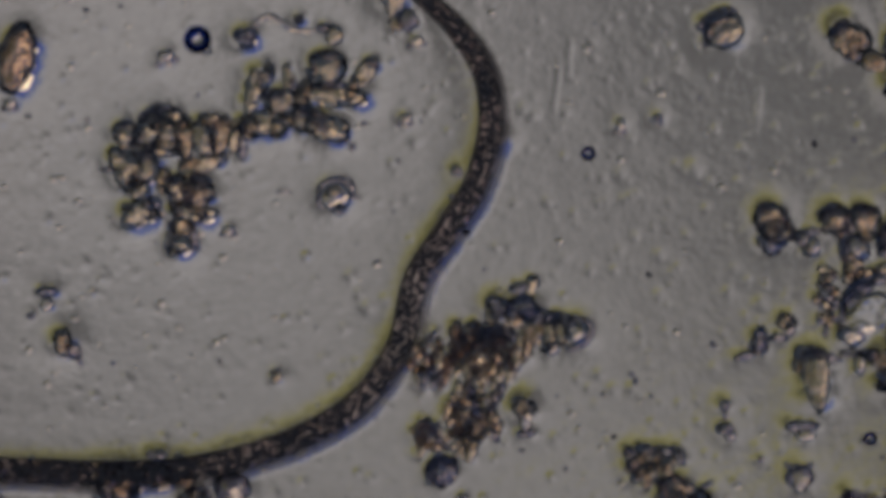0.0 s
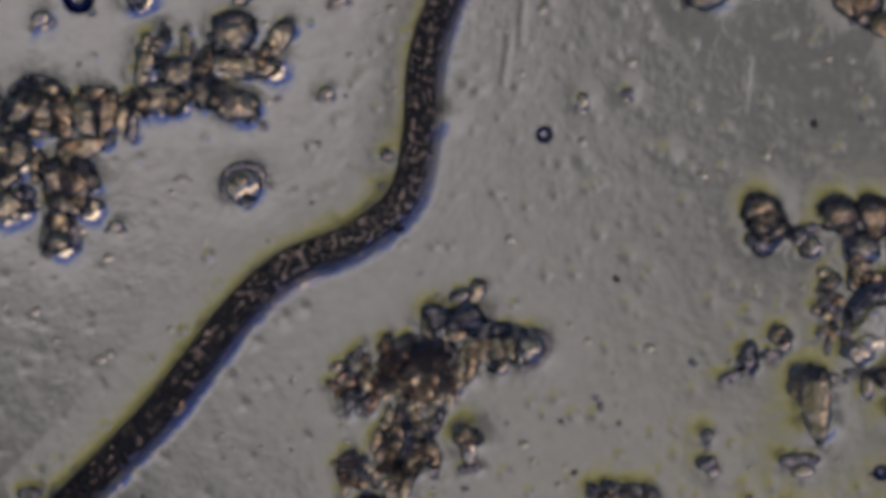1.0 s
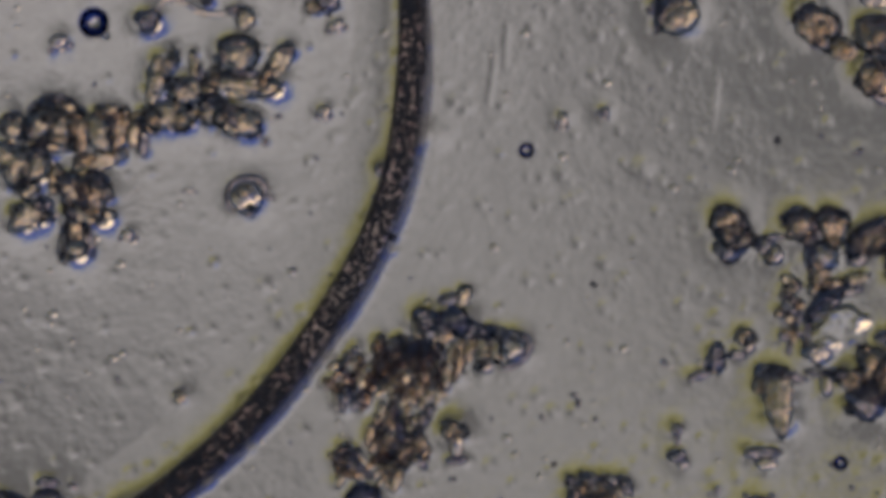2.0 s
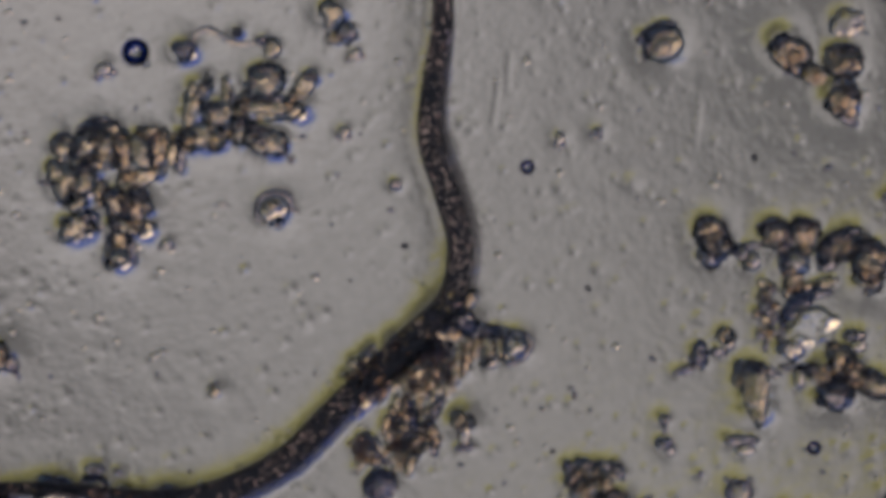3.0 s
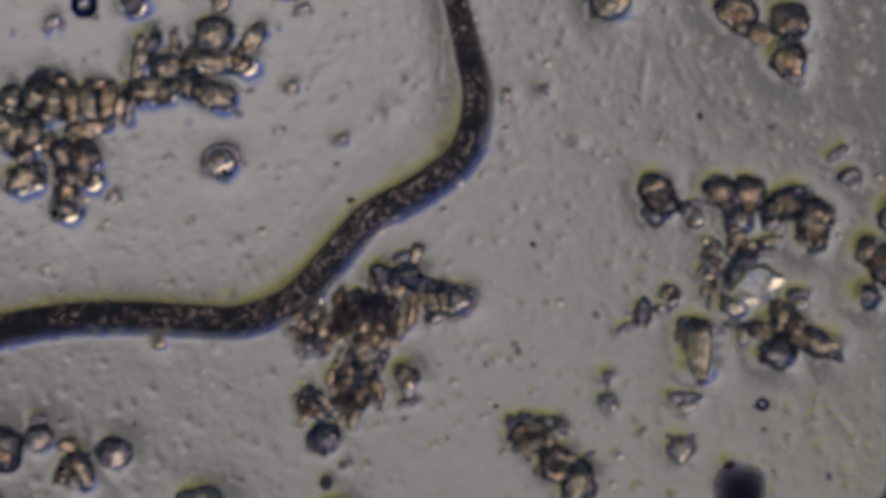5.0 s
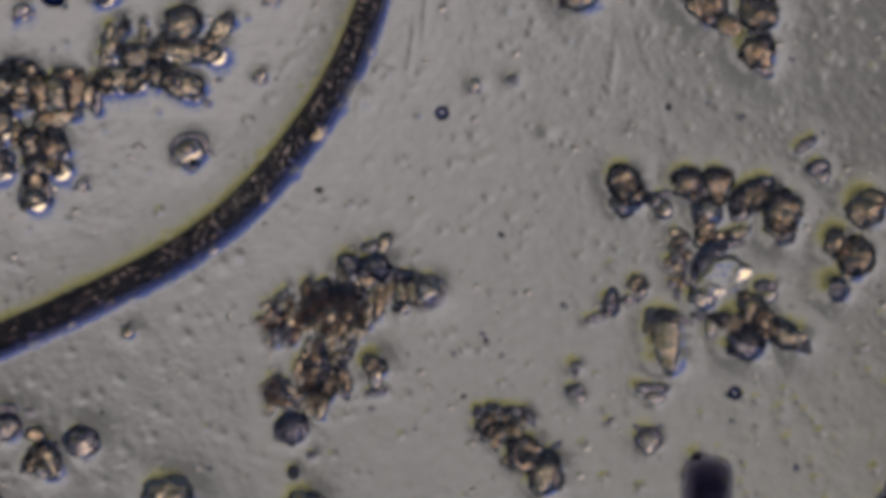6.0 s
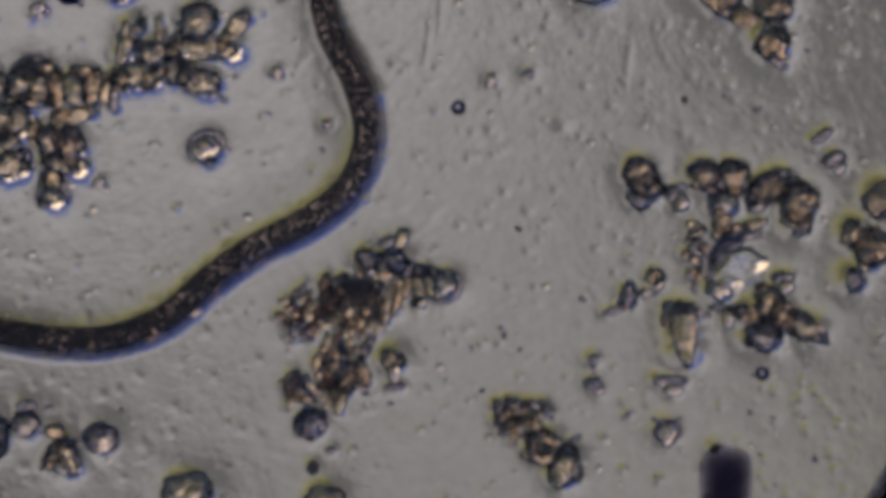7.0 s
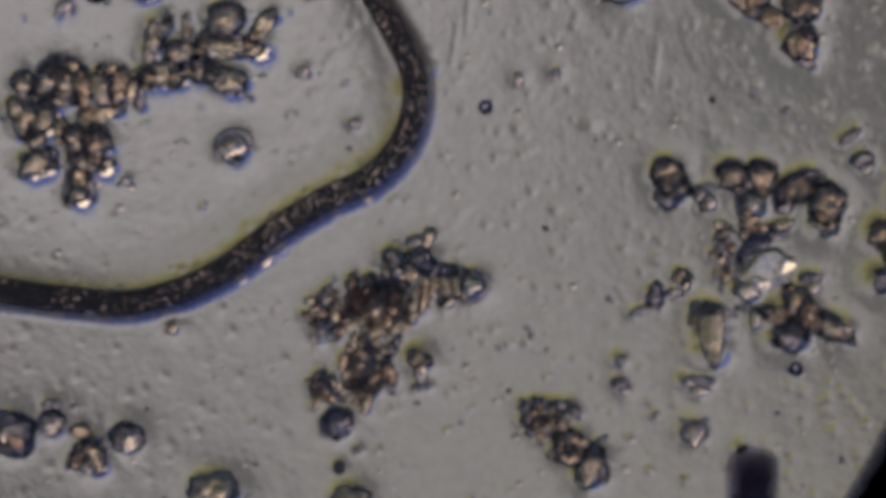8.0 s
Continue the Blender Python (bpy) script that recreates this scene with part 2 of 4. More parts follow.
def P(x, y):
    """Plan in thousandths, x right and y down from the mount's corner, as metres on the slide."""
    return (x - 784) / 1000, (441 - y) / 1000


def part(name, bm, material, parent=None, label="", at=None, smooth=True):
    me = bpy.data.meshes.new(name)
    bm.to_mesh(me)
    bm.free()
    me.materials.append(material)
    if smooth:
        me.shade_smooth()
    ob = new(name, me)
    ob.parent = parent
    if at is not None:
        ob.matrix_basis = at
    if label:
        tagged(ob, label)
    return ob


def lump(w, h, deep, rough=0.16, sub=3, flat=0.35, seed=0, point=0.0, lobes=1):
    """A grain: a crumpled body of one or more grown-together lobes, w by h in plan. point: how far it narrows to one end."""
    rng = random.Random(seed)
    bm = bmesh.new()
    bmesh.ops.create_icosphere(bm, subdivisions=sub, radius=1.0)
    off = Vector((seed * 3.71, seed * 1.93, seed * 5.17))
    cores = []
    if lobes == 1:
        cores.append((Vector(), 1.0))
    else:
        cores.append((Vector((0, 0, 0)), 0.66))
        for n in range(lobes):
            a, far = 2.4 * n + rng.uniform(-0.5, 0.5) + seed, rng.uniform(0.3, 0.45)
            cores.append((Vector((far * math.cos(a), far * math.sin(a), rng.uniform(0.0, 0.3))), 1.0 - far * rng.uniform(0.95, 1.15)))
        knobs = int(min(9, max(3, 0.4 * w * h * 1e6 / 300 * (min(w, h) / max(w, h)) ** 2)))
        for n in range(knobs):
            a, up = 2.4 * n + rng.uniform(-0.4, 0.4), rng.uniform(-0.2, 0.95)
            flatly, size = math.sqrt(1 - up * up), rng.uniform(0.3, 0.5)
            far = 1.0 - size * rng.uniform(0.7, 1.1)
            cores.append((Vector((far * flatly * math.cos(a), far * flatly * math.sin(a), far * up)), size))
    for v in bm.verts:
        d = v.co.normalized()
        r = 0.0
        for c, size in cores:
            b = c.dot(d)
            q = b * b - c.length_squared + size * size
            if q > 0:
                r = max(r, b + math.sqrt(q))
        ridge = 1 - 2 * abs(noise.noise(d * 2.2 + off))
        crease = 0.5 - 2 * abs(noise.noise(d * 4.6 - off))
        k = max(r, 0.35) * (1 + rough * (1.1 * noise.noise(d * 1.3 + off) + 0.7 * noise.noise(d * 3.3 + off) + 0.8 * ridge - 0.4 + 0.4 * crease))
        p = d * k
        taper = 1 - point * (0.5 - 0.5 * p.y)
        v.co = Vector((p.x * w / 2 * taper, p.y * h / 2, max(p.z, -1 + flat) * deep / 2))
    low = min(v.co.z for v in bm.verts)
    for v in bm.verts:
        v.co.z -= low
    return bm


SEED = [0]


def grain(parent, x, y, w, h, turn=0, material=None, z=0.0, deep=None, name="grain", rough=0.22, point=0.0, label="", base=(0, 0), lobes=0):
    """One grain of a clump at the plan place x, y; turn in degrees clockwise."""
    SEED[0] += 1
    px, py = P(x, y)
    many = lobes or (1 if point or min(w, h) < 30 else 5 if min(w, h) > 50 else 3)
    w, h = (w / 900, h / 900) if many == 1 else (w / 790, h / 790)
    deep = deep / 1000 if deep else 0.64 * min(w, h)
    m = pose(px - base[0], py - base[1], SLIDE_TOP + 0.003 + z / 1000, 0, 0, -turn)
    if min(w, h) > 0.012:
        # reach and rise shaped to give each grain its coloured halo
        half = 0.35 * min(w, h)
        reach = 0.012 if min(w, h) < 0.042 else 0.02
        off = 0.5 * (max(w, h) - min(w, h))
        way = radians(-turn) + (0 if w > h else math.pi / 2)
        for k in ((0.0,) if off < 0.008 else (-1.0, 0.0, 1.0)):
            MENISCI.append((px + k * off * math.cos(way), py + 0.002 + k * off * math.sin(way), reach, min(0.0108 if min(w, h) > 0.042 else 0.005, 0.4 * deep), half / reach))
    return part(name, lump(w, h, deep, rough, 4 if max(w, h) > 0.045 else 3 if max(w, h) > 0.018 else 2, seed=SEED[0], point=point, lobes=many), material or AMBER, parent, label, m)


def clump(name, label, category, x, y, group=""):
    """An empty at the foot of a clump."""
    px, py = P(x, y)
    e = new(name)
    e.matrix_basis = pose(px, py, 0)
    e.empty_display_size = 0.05
    tagged(e, label, category, group)
    return e, (px, py)


def spurs(e, x, y, w, h, turn, base):
    """Two or three thin splinters that stick out from a grain's side."""
    rng = random.Random(round(31 * x + y))
    c, q = math.cos(radians(turn)), math.sin(radians(turn))
    for n in range(rng.choice((2, 2, 3))):
        a = rng.uniform(0, 2 * math.pi)
        u, v = 0.5 * w * math.cos(a), 0.5 * h * math.sin(a)
        out = math.degrees(math.atan2(u * q + v * c, u * c - v * q))
        long = rng.uniform(13, 24)
        grain(e, x + u * c - v * q, y + u * q + v * c, long, long * rng.uniform(0.35, 0.6), out + rng.uniform(-35, 35), rng.choice((SMOKE, BROWN)), rng.uniform(0, 8),
              name="splinter", base=base, rough=0.2)


def cluster(name, label, category, x, y, *grains, group=""):
    e, base = clump(name, label, category, x, y, group)
    for g in grains:
        gx, gy, w, h = g[:4]
        turn = g[4] if len(g) > 4 else 0
        mat = g[5] if len(g) > 5 else AMBER
        z = g[6] if len(g) > 6 else 0
        lobes = g[7] if len(g) > 7 else 0
        grain(e, gx, gy, w, h, turn, mat, z, base=base, lobes=lobes, rough=0.1 if lobes == 1 else 0.22)
        if min(w, h) > 34 and lobes != 1:
            spurs(e, gx, gy, w, h, turn, base)
    return e


def single(name, label, category, x, y, w, h, turn=0, material=None, group="", rough=0.14, deep=None, point=0.0, z=0.0, lobes=0):
    ob = grain(None, x, y, w, h, turn, material, z, deep, name, rough, point, lobes=lobes)
    return tagged(ob, label, category, group)


def tube(points, radius, sides=8, flatten=1.0):
    """A bent thread through plan points."""
    bm = bmesh.new()
    pts = [Vector((*P(x, y), 0)) for x, y in points]
    fine = []
    for i in range(len(pts) - 1):
        a, b, c, d = pts[max(i - 1, 0)], pts[i], pts[i + 1], pts[min(i + 2, len(pts) - 1)]
        for k in range(5):
            u = k / 5
            fine.append(0.5 * (2 * b + (c - a) * u + (2 * a - 5 * b + 4 * c - d) * u * u + (3 * b - a - 3 * c + d) * u ** 3))
    fine.append(pts[-1])
    rings = []
    for i, p in enumerate(fine):
        t = (fine[min(i + 1, len(fine) - 1)] - fine[max(i - 1, 0)]).normalized()
        side = Vector((-t.y, t.x, 0))
        r = radius * (0.35 + 0.65 * min(1, 4 * min(i + 0.3, len(fine) - 0.7 - i) / len(fine)))
        rings.append([bm.verts.new(p + side * math.cos(a) * r + Vector((0, 0, SLIDE_TOP + radius * flatten + math.sin(a) * r * flatten)))
                      for a in (2 * math.pi * k / sides for k in range(sides))])
    for a, b in zip(rings, rings[1:]):
        for k in range(sides):
            bm.faces.new((a[k], a[(k + 1) % sides], b[(k + 1) % sides], b[k]))
    bm.faces.new(rings[0][::-1])
    bm.faces.new(rings[-1])
    bmesh.ops.recalc_face_normals(bm, faces=bm.faces)
    return bm


# ---- the stage: lamp, housing, slide ----
def ring(inner, outer, z0, z1, sides=128, squash=1.0):
    bm = bmesh.new()
    rows = []
    for r, z in ((inner, z0), (outer, z0), (outer, z1), (inner, z1)):
        rows.append([bm.verts.new((r * math.cos(a), r * squash * math.sin(a), z)) for a in (2 * math.pi * k / sides for k in range(sides))])
    for j in range(4):
        a, b = rows[j], rows[(j + 1) % 4]
        for k in range(sides):
            bm.faces.new((a[k], a[(k + 1) % sides], b[(k + 1) % sides], b[k]))
    bmesh.ops.recalc_face_normals(bm, faces=bm.faces)
    return bm


MENISCI = []  # place, reach, rise and flat middle (in reaches) of the water drawn up round each grain


def wet_slide():
    """The slide with its film of water, which climbs at every grain."""
    x0, x1, y0, y1, step = -1.0, 1.05, -0.72, 0.62, 0.004
    nx, ny = round((x1 - x0) / step) + 1, round((y1 - y0) / step) + 1
    gx, gy = np.meshgrid(np.linspace(x0, x1, nx), np.linspace(y0, y1, ny))
    z = np.zeros_like(gx)
    for x, y, reach, rise, flat in MENISCI:
        i0, i1 = max(0, int((x - (3 + flat) * reach - x0) / step)), min(nx, int((x + (3 + flat) * reach - x0) / step) + 2)
        j0, j1 = max(0, int((y - (3 + flat) * reach - y0) / step)), min(ny, int((y + (3 + flat) * reach - y0) / step) + 2)
        if i0 >= i1 or j0 >= j1:
            continue
        d = ((gx[j0:j1, i0:i1] - x) ** 2 + (gy[j0:j1, i0:i1] - y) ** 2) / reach ** 2
        z[j0:j1, i0:i1] = np.maximum(z[j0:j1, i0:i1], rise * np.where(flat > 0, np.exp(-1.2 * np.maximum(np.sqrt(d) - flat, 0)), np.exp(-d)) - 0.0002)
    z[0, :] = z[-1, :] = 0
    z[:, 0] = z[:, -1] = 0
    verts = [(float(a), float(b), float(c)) for a, b, c in zip(gx.ravel(), gy.ravel(), np.maximum(z, 0).ravel())]
    faces = [(j * nx + i, j * nx + i + 1, (j + 1) * nx + i + 1, (j + 1) * nx + i) for j in range(ny - 1) for i in range(nx - 1)]
    k = len(verts)
    verts += [(-4, -3, 0), (4, -3, 0), (4, 3, 0), (-4, 3, 0), (-4, -3, -0.16), (4, -3, -0.16), (4, 3, -0.16), (-4, 3, -0.16)]
    c = (0, nx - 1, ny * nx - 1, (ny - 1) * nx)
    rims = ([i for i in range(nx)], [j * nx + nx - 1 for j in range(ny)], [(ny - 1) * nx + i for i in range(nx - 1, -1, -1)], [j * nx for j in range(ny - 1, -1, -1)])
    for n, rim in enumerate(rims):
        faces.append((k + n, k + (n + 1) % 4, *rim[::-1]))
        faces.append((k + 4 + n, k + 4 + (n + 1) % 4, k + (n + 1) % 4, k + n))
    faces.append((k + 7, k + 6, k + 5, k + 4))
    me = bpy.data.meshes.new("ground")
    me.from_pydata(verts, [], faces)
    me.materials.append(SLIDE)
    me.polygons.foreach_set("use_smooth", [i < (nx - 1) * (ny - 1) for i in range(len(me.polygons))])
    me.update()
    return tagged(new("ground", me), "clear wet glass microscope slide with a mottled film", "slide", kind="structure")


def lit_lens(rx, ry, sides=96):
    """A shallow dome, face up."""
    bm = bmesh.new()
    rows = []
    for j in range(1, 7):
        u = j / 6
        rows.append([bm.verts.new((rx * u * math.cos(a), ry * u * math.sin(a), -0.10 * u * u)) for a in (2 * math.pi * k / sides for k in range(sides))])
    c = bm.verts.new((0, 0, 0))
    for k in range(sides):
        bm.faces.new((c, rows[0][k], rows[0][(k + 1) % sides]))
    for a, b in zip(rows, rows[1:]):
        for k in range(sides):
            bm.faces.new((a[k], b[k], b[(k + 1) % sides], a[(k + 1) % sides]))
    bmesh.ops.solidify(bm, geom=bm.faces[:], thickness=0.05)
    return bm


condenser = tagged(new("condenser_lamp"), "lit condenser lens in an added pale blue housing below the slide", "lamp")
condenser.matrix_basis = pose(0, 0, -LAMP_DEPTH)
part("lit_lens", lit_lens(3.1, 2.75), LAMP, condenser, "glowing lens with painted colour bands and an uneven glow", pose(-0.05, 0.6, 0))
LENS_R, FOCUS = 1.5, 5.2


def field_lens(sides=96, steps=24):
    """A double-convex lens that gathers the lamp's light through the slide."""
    bm = bmesh.new()
    faces_up = []
    for up in (1, -1):
        rows = []
        for j in range(1, steps + 1):
            r = LENS_R * j / steps
            z = up * (math.sqrt(FOCUS ** 2 - r * r) - math.sqrt(FOCUS ** 2 - LENS_R ** 2) + 0.01)
            rows.append([bm.verts.new((r * math.cos(a), r * math.sin(a), z)) for a in (2 * math.pi * k / sides for k in range(sides))])
        c = bm.verts.new((0, 0, up * (FOCUS - math.sqrt(FOCUS ** 2 - LENS_R ** 2) + 0.01)))
        for k in range(sides):
            bm.faces.new((c, rows[0][k], rows[0][(k + 1) % sides]))
        for a, b in zip(rows, rows[1:]):
            for k in range(sides):
                bm.faces.new((a[k], b[k], b[(k + 1) % sides], a[(k + 1) % sides]))
        faces_up.append(rows[-1])
    a, b = faces_up
    for k in range(sides):
        bm.faces.new((a[k], b[k], b[(k + 1) % sides], a[(k + 1) % sides]))
    bmesh.ops.recalc_face_normals(bm, faces=bm.faces)
    return bm


part("field_lens", field_lens(), LENS_GLASS, condenser, "thick clear double-convex lens", pose(0.04, -0.03, LAMP_DEPTH - 0.5))
# unseen ring and tube, added to bounce blue into the grains' dark rims
part("lens_mount", ring(LENS_R - 0.01, 3.45, LAMP_DEPTH - 0.53, LAMP_DEPTH - 0.47), DARK_BLUE_BOUNCE, condenser, "added dark blue ring that colours dark rims")
part("housing", ring(3.4, 3.55, -0.25, LAMP_DEPTH - 0.2), BLUE_BOUNCE, condenser, "added pale blue tube that bounces light into dark rims")
part("base_plate", ring(0.01, 3.5, -0.4, -0.26), BLUE_BOUNCE, condenser, "added pale blue plate that closes the tube")

# ---- clumps of grains ----
# smoky caps and raised amber bits stand in for the grains' shade and highlights
cluster("grain_clump", "clump of amber, bluntly faceted grains with dark rims", "grains", 190, 320,
        (160, 238, 40, 66, 22, AMBER), (190, 240, 46, 46, -20, AMBER), (220, 246, 30, 64, -18, BROWN), (176, 212, 44, 30, -14, AMBER, 2), (208, 212, 42, 30, 26, AMBER, 2), (186, 264, 56, 26, 4, AMBER, 4), (214, 266, 26, 20, -30, AMBER, 4),
        (158, 204, 34, 18, -24, SMOKE, 6), (188, 194, 48, 14, 6, SMOKE, 6),
        (117, 240, 34, 42, 20, AMBER), (138, 246, 24, 34, 0, SMOKE), (113, 222, 30, 16, -20, SMOKE),
        (256, 248, 36, 58, -14, AMBER), (270, 216, 44, 26, 10, BROWN, 2), (288, 242, 30, 58, 16, BROWN), (272, 246, 14, 44, 0, SMOKE, 10), (252, 294, 84, 28, -18, AMBER), (232, 290, 34, 20, 0, BROWN, 8),
        (309, 250, 24, 40, 0, AMBER), (323, 262, 18, 44, 0, SMOKE), (318, 226, 30, 26, 0, BROWN),
        (116, 300, 44, 70, -22, AMBER), (152, 302, 40, 58, 24, AMBER), (142, 336, 36, 34, 5, AMBER), (150, 278, 34, 20, 0, SMOKE, 6), (90, 303, 36, 9, 4, SMOKE),
        (141, 380, 60, 42, -18, AMBER), (166, 362, 32, 26, 0, SMOKE, 8), (172, 384, 36, 16, -16, CLEAR, 10),
        (212, 338, 44, 46, 0, AMBER, 4), (243, 346, 46, 60, -28, BROWN), (234, 378, 68, 34, 6, AMBER, 6), (205, 362, 18, 50, -22, SMOKE, 12), (228, 352, 16, 36, -20, SMOKE, 20), (252, 322, 40, 24, 35, SMOKE), (186, 322, 26, 44, 0, BROWN, 2),
        (198, 420, 18, 56, 8, SMOKE), (237, 420, 20, 48, -10, SMOKE), (216, 436, 34, 34, 0, AMBER), (217, 406, 38, 28, 0, BROWN), (200, 448, 16, 18, 20, AMBER))
cluster("grain_clump", "open clump of pale lobed grains with dark outlines", "grains", 430, 190,
        (348, 162, 34, 72, 14, AMBER), (366, 140, 24, 44, 24, CLEAR), (372, 124, 12, 30, -10, AMBER), (390, 184, 48, 48, 0, AMBER, 4), (378, 170, 36, 22, -10, SMOKE, 8),
        (404, 140, 16, 46, -6, AMBER), (416, 156, 14, 36, -12, SMOKE), (362, 222, 78, 40, -5, AMBER), (386, 232, 30, 28, 0, AMBER, 8), (432, 166, 28, 50, 25, BROWN),
        (471, 122, 56, 54, 0, AMBER, 0, 4), (471, 102, 44, 14, 0, SMOKE, 12), (450, 124, 12, 34, 6, SMOKE, 8), (541, 132, 32, 66, 36, AMBER, 0, 1), (553, 116, 24, 16, 30, SMOKE, 12),
        (488, 172, 98, 34, 2, AMBER), (476, 154, 56, 16, 0, SMOKE, 12), (518, 160, 22, 40, 18, BROWN, 4),
        (436, 212, 52, 46, 20, AMBER), (474, 228, 62, 46, 24, AMBER), (448, 200, 66, 14, 20, SMOKE, 10), (462, 222, 18, 34, -40, SMOKE, 16), (424, 200, 30, 26, 0, SMOKE), (338, 230, 26, 40, 0, BROWN))


def ball(parent, x, y, size, base):
    """A round bubble; a tinted torus stands in for its dark refracted ring."""
    bm = bmesh.new()
    bmesh.ops.create_uvsphere(bm, u_segments=32, v_segments=16, radius=size / 2000)
    px, py = P(x, y)
    at = pose(px - base[0], py - base[1], SLIDE_TOP + 0.004 + size / 2000)
    if size > 20:
        rim = bmesh.new()
        big, small = 0.36 * size / 1000, 0.17 * size / 1000
        rows = [[rim.verts.new(((big + small * math.cos(q)) * math.cos(a), (big + small * math.cos(q)) * math.sin(a), small * math.sin(q)))
                 for q in (2 * math.pi * k / 10 for k in range(10))] for a in (2 * math.pi * k / 40 for k in range(40))]
        for n in range(40):
            for k in range(10):
                rim.faces.new((rows[n][k], rows[(n + 1) % 40][k], rows[(n + 1) % 40][(k + 1) % 10], rows[n][(k + 1) % 10]))
        part("rim", rim, NAVY, parent, "added torus tinted as the bubble's dark ring", at @ pose(0, 0, 0.45 * size / 1000))
    return part("bubble_skin", bm, OIL, parent, "", at)


def arch(label, x, y, w, h, turn=0, material=None):
    """A small domed fleck with dark feet; a clear toe stands in for its highlight."""
    e, base = clump("domed_fleck", label, "debris", x, y, "domed flecks")
    c, q = math.cos(radians(turn)), math.sin(radians(turn))
    for u, v, fw, fh, m, name in ((0.0, -0.12, 0.62, 0.7, material or CLEAR, "dome"), (-0.36, 0.22, 0.24, 0.4, SMOKE, "foot"), (0.36, 0.2, 0.24, 0.36, SMOKE, "foot"), (0.04, 0.34, 0.3, 0.34, CLEAR, "toe")):
        grain(e, x + u * w * c - v * h * q, y + u * w * q + v * h * c, fw * w, fh * h, turn, m, name=name, base=base, lobes=1, rough=0.2)
    return e


def packed(e, base, x, y, rx, ry, count, size, mats, seed, z=0):
    """A dense heap of small grains."""
    rng = random.Random(seed)
    for i in range(count):
        a, r = 2.4 * i, math.sqrt((i + 0.5) / count)
        w = size * rng.uniform(0.7, 1.25)
        grain(e, x + rx * r * math.cos(a), y + ry * r * math.sin(a), w, w * rng.uniform(0.4, 0.75), rng.uniform(0, 180),
              rng.choice(mats), z + (1 - r) * 20, base=base, rough=0.25)


def blades(e, base, x, y, rx, ry, count, size, mats, seed, z=0):
    """A sheaf of narrow crystals lying every way."""
    rng = random.Random(seed)
    for i in range(count):
        a, r = 2.4 * i + 0.7, math.sqrt((i + 0.5) / count)
        h = size * rng.uniform(0.7, 1.3)
        w = h * rng.uniform(0.42, 0.62)
        grain(e, x + rx * r * math.cos(a), y + ry * r * math.sin(a), w, h, rng.gauss(15, 40),
              rng.choice(mats), z + (1 - r) * 16, 1.05 * w, base=base, rough=0.12, point=rng.uniform(0.2, 0.5))


heap, hb = clump("grain_clump", "dark dense heap of small brown grains, fanning out into pale shells", "grains", 745, 640)
packed(heap, hb, 740, 602, 50, 28, 15, 32, (EMBER, EMBER, SMOKE), 3)
packed(heap, hb, 738, 592, 42, 16, 6, 26, (EMBER, BROWN, SMOKE), 8, 12)
blades(heap, hb, 750, 634, 56, 48, 36, 32, (AMBER, AMBER, BROWN, EMBER), 13, 12)
blades(heap, hb, 656, 642, 36, 44, 22, 34, (EMBER, SMOKE, AMBER), 4)
blades(heap, hb, 726, 732, 42, 50, 26, 34, (BROWN, AMBER, SMOKE), 5, 2)
blades(heap, hb, 650, 774, 28, 26, 14, 34, (AMBER, SMOKE, BROWN), 6)
blades(heap, hb, 716, 780, 32, 26, 13, 36, (AMBER, BROWN), 7)
for x, y, w, h, turn, m in ((914, 590, 40, 46, 20, CLEAR), (866, 596, 24, 50, 6, AMBER), (884, 588, 22, 44, -14, AMBER), (848, 588, 18, 50, 20, BROWN), (868, 618, 28, 22, 0, CLEAR),
                            (812, 622, 22, 76, 14, AMBER), (828, 608, 18, 66, 10, BROWN), (796, 616, 16, 60, 10, SMOKE), (780, 576, 22, 60, -24, CLEAR), (764, 566, 18, 48, -16, AMBER),
                            (850, 562, 70, 28, 10, SMOKE), (776, 544, 44, 34, 0, SMOKE), (818, 550, 52, 36, 5, SMOKE), (806, 572, 30, 22, 0, BROWN), (890, 566, 44, 22, 18, SMOKE), (766, 742, 22, 50, -24, BROWN), (774, 700, 18, 42, 30, SMOKE), (768, 772, 14, 26, -30, SMOKE), (788, 640, 18, 34, 10, SMOKE)):
    grain(heap, x, y, w, h, turn, m, base=hb)
part("shell_edge", tube(((893, 566), (912, 563), (932, 570), (942, 586), (934, 606), (916, 618), (900, 620), (894, 596), (893, 570)), 0.0052), SMOKE, heap, "dark outline of a pale shell", pose(-hb[0], -hb[1], 0.004))
cluster("grain_clump", "small loose pair of amber grains", "grains", 826, 508,
        (836, 506, 24, 34, 10, AMBER), (812, 512, 34, 20, -20, SMOKE))
cluster("grain_clump", "stubby dumbbell-shaped grain with dark ends", "grains", 822, 746,
        (820, 721, 38, 34, 10, BROWN), (824, 747, 20, 40, 0, CLEAR), (824, 769, 32, 16, -5, SMOKE))
cluster("grain_clump", "dark spindle-shaped grain with small pale ones beside it", "grains", 1280, 410,
        (1258, 388, 54, 46, 24, BROWN), (1268, 412, 54, 42, 14, AMBER, 4), (1258, 434, 46, 32, 4, SMOKE), (1248, 372, 36, 18, -24, SMOKE, 6), (1286, 400, 16, 46, -20, SMOKE, 4), (1300, 424, 26, 12, 24, SMOKE),
        (1314, 424, 22, 30, 0, SMOKE), (1332, 440, 26, 34, 0, CLEAR), (1330, 412, 32, 14, -6, SMOKE), (1322, 446, 18, 20, 0, AMBER))
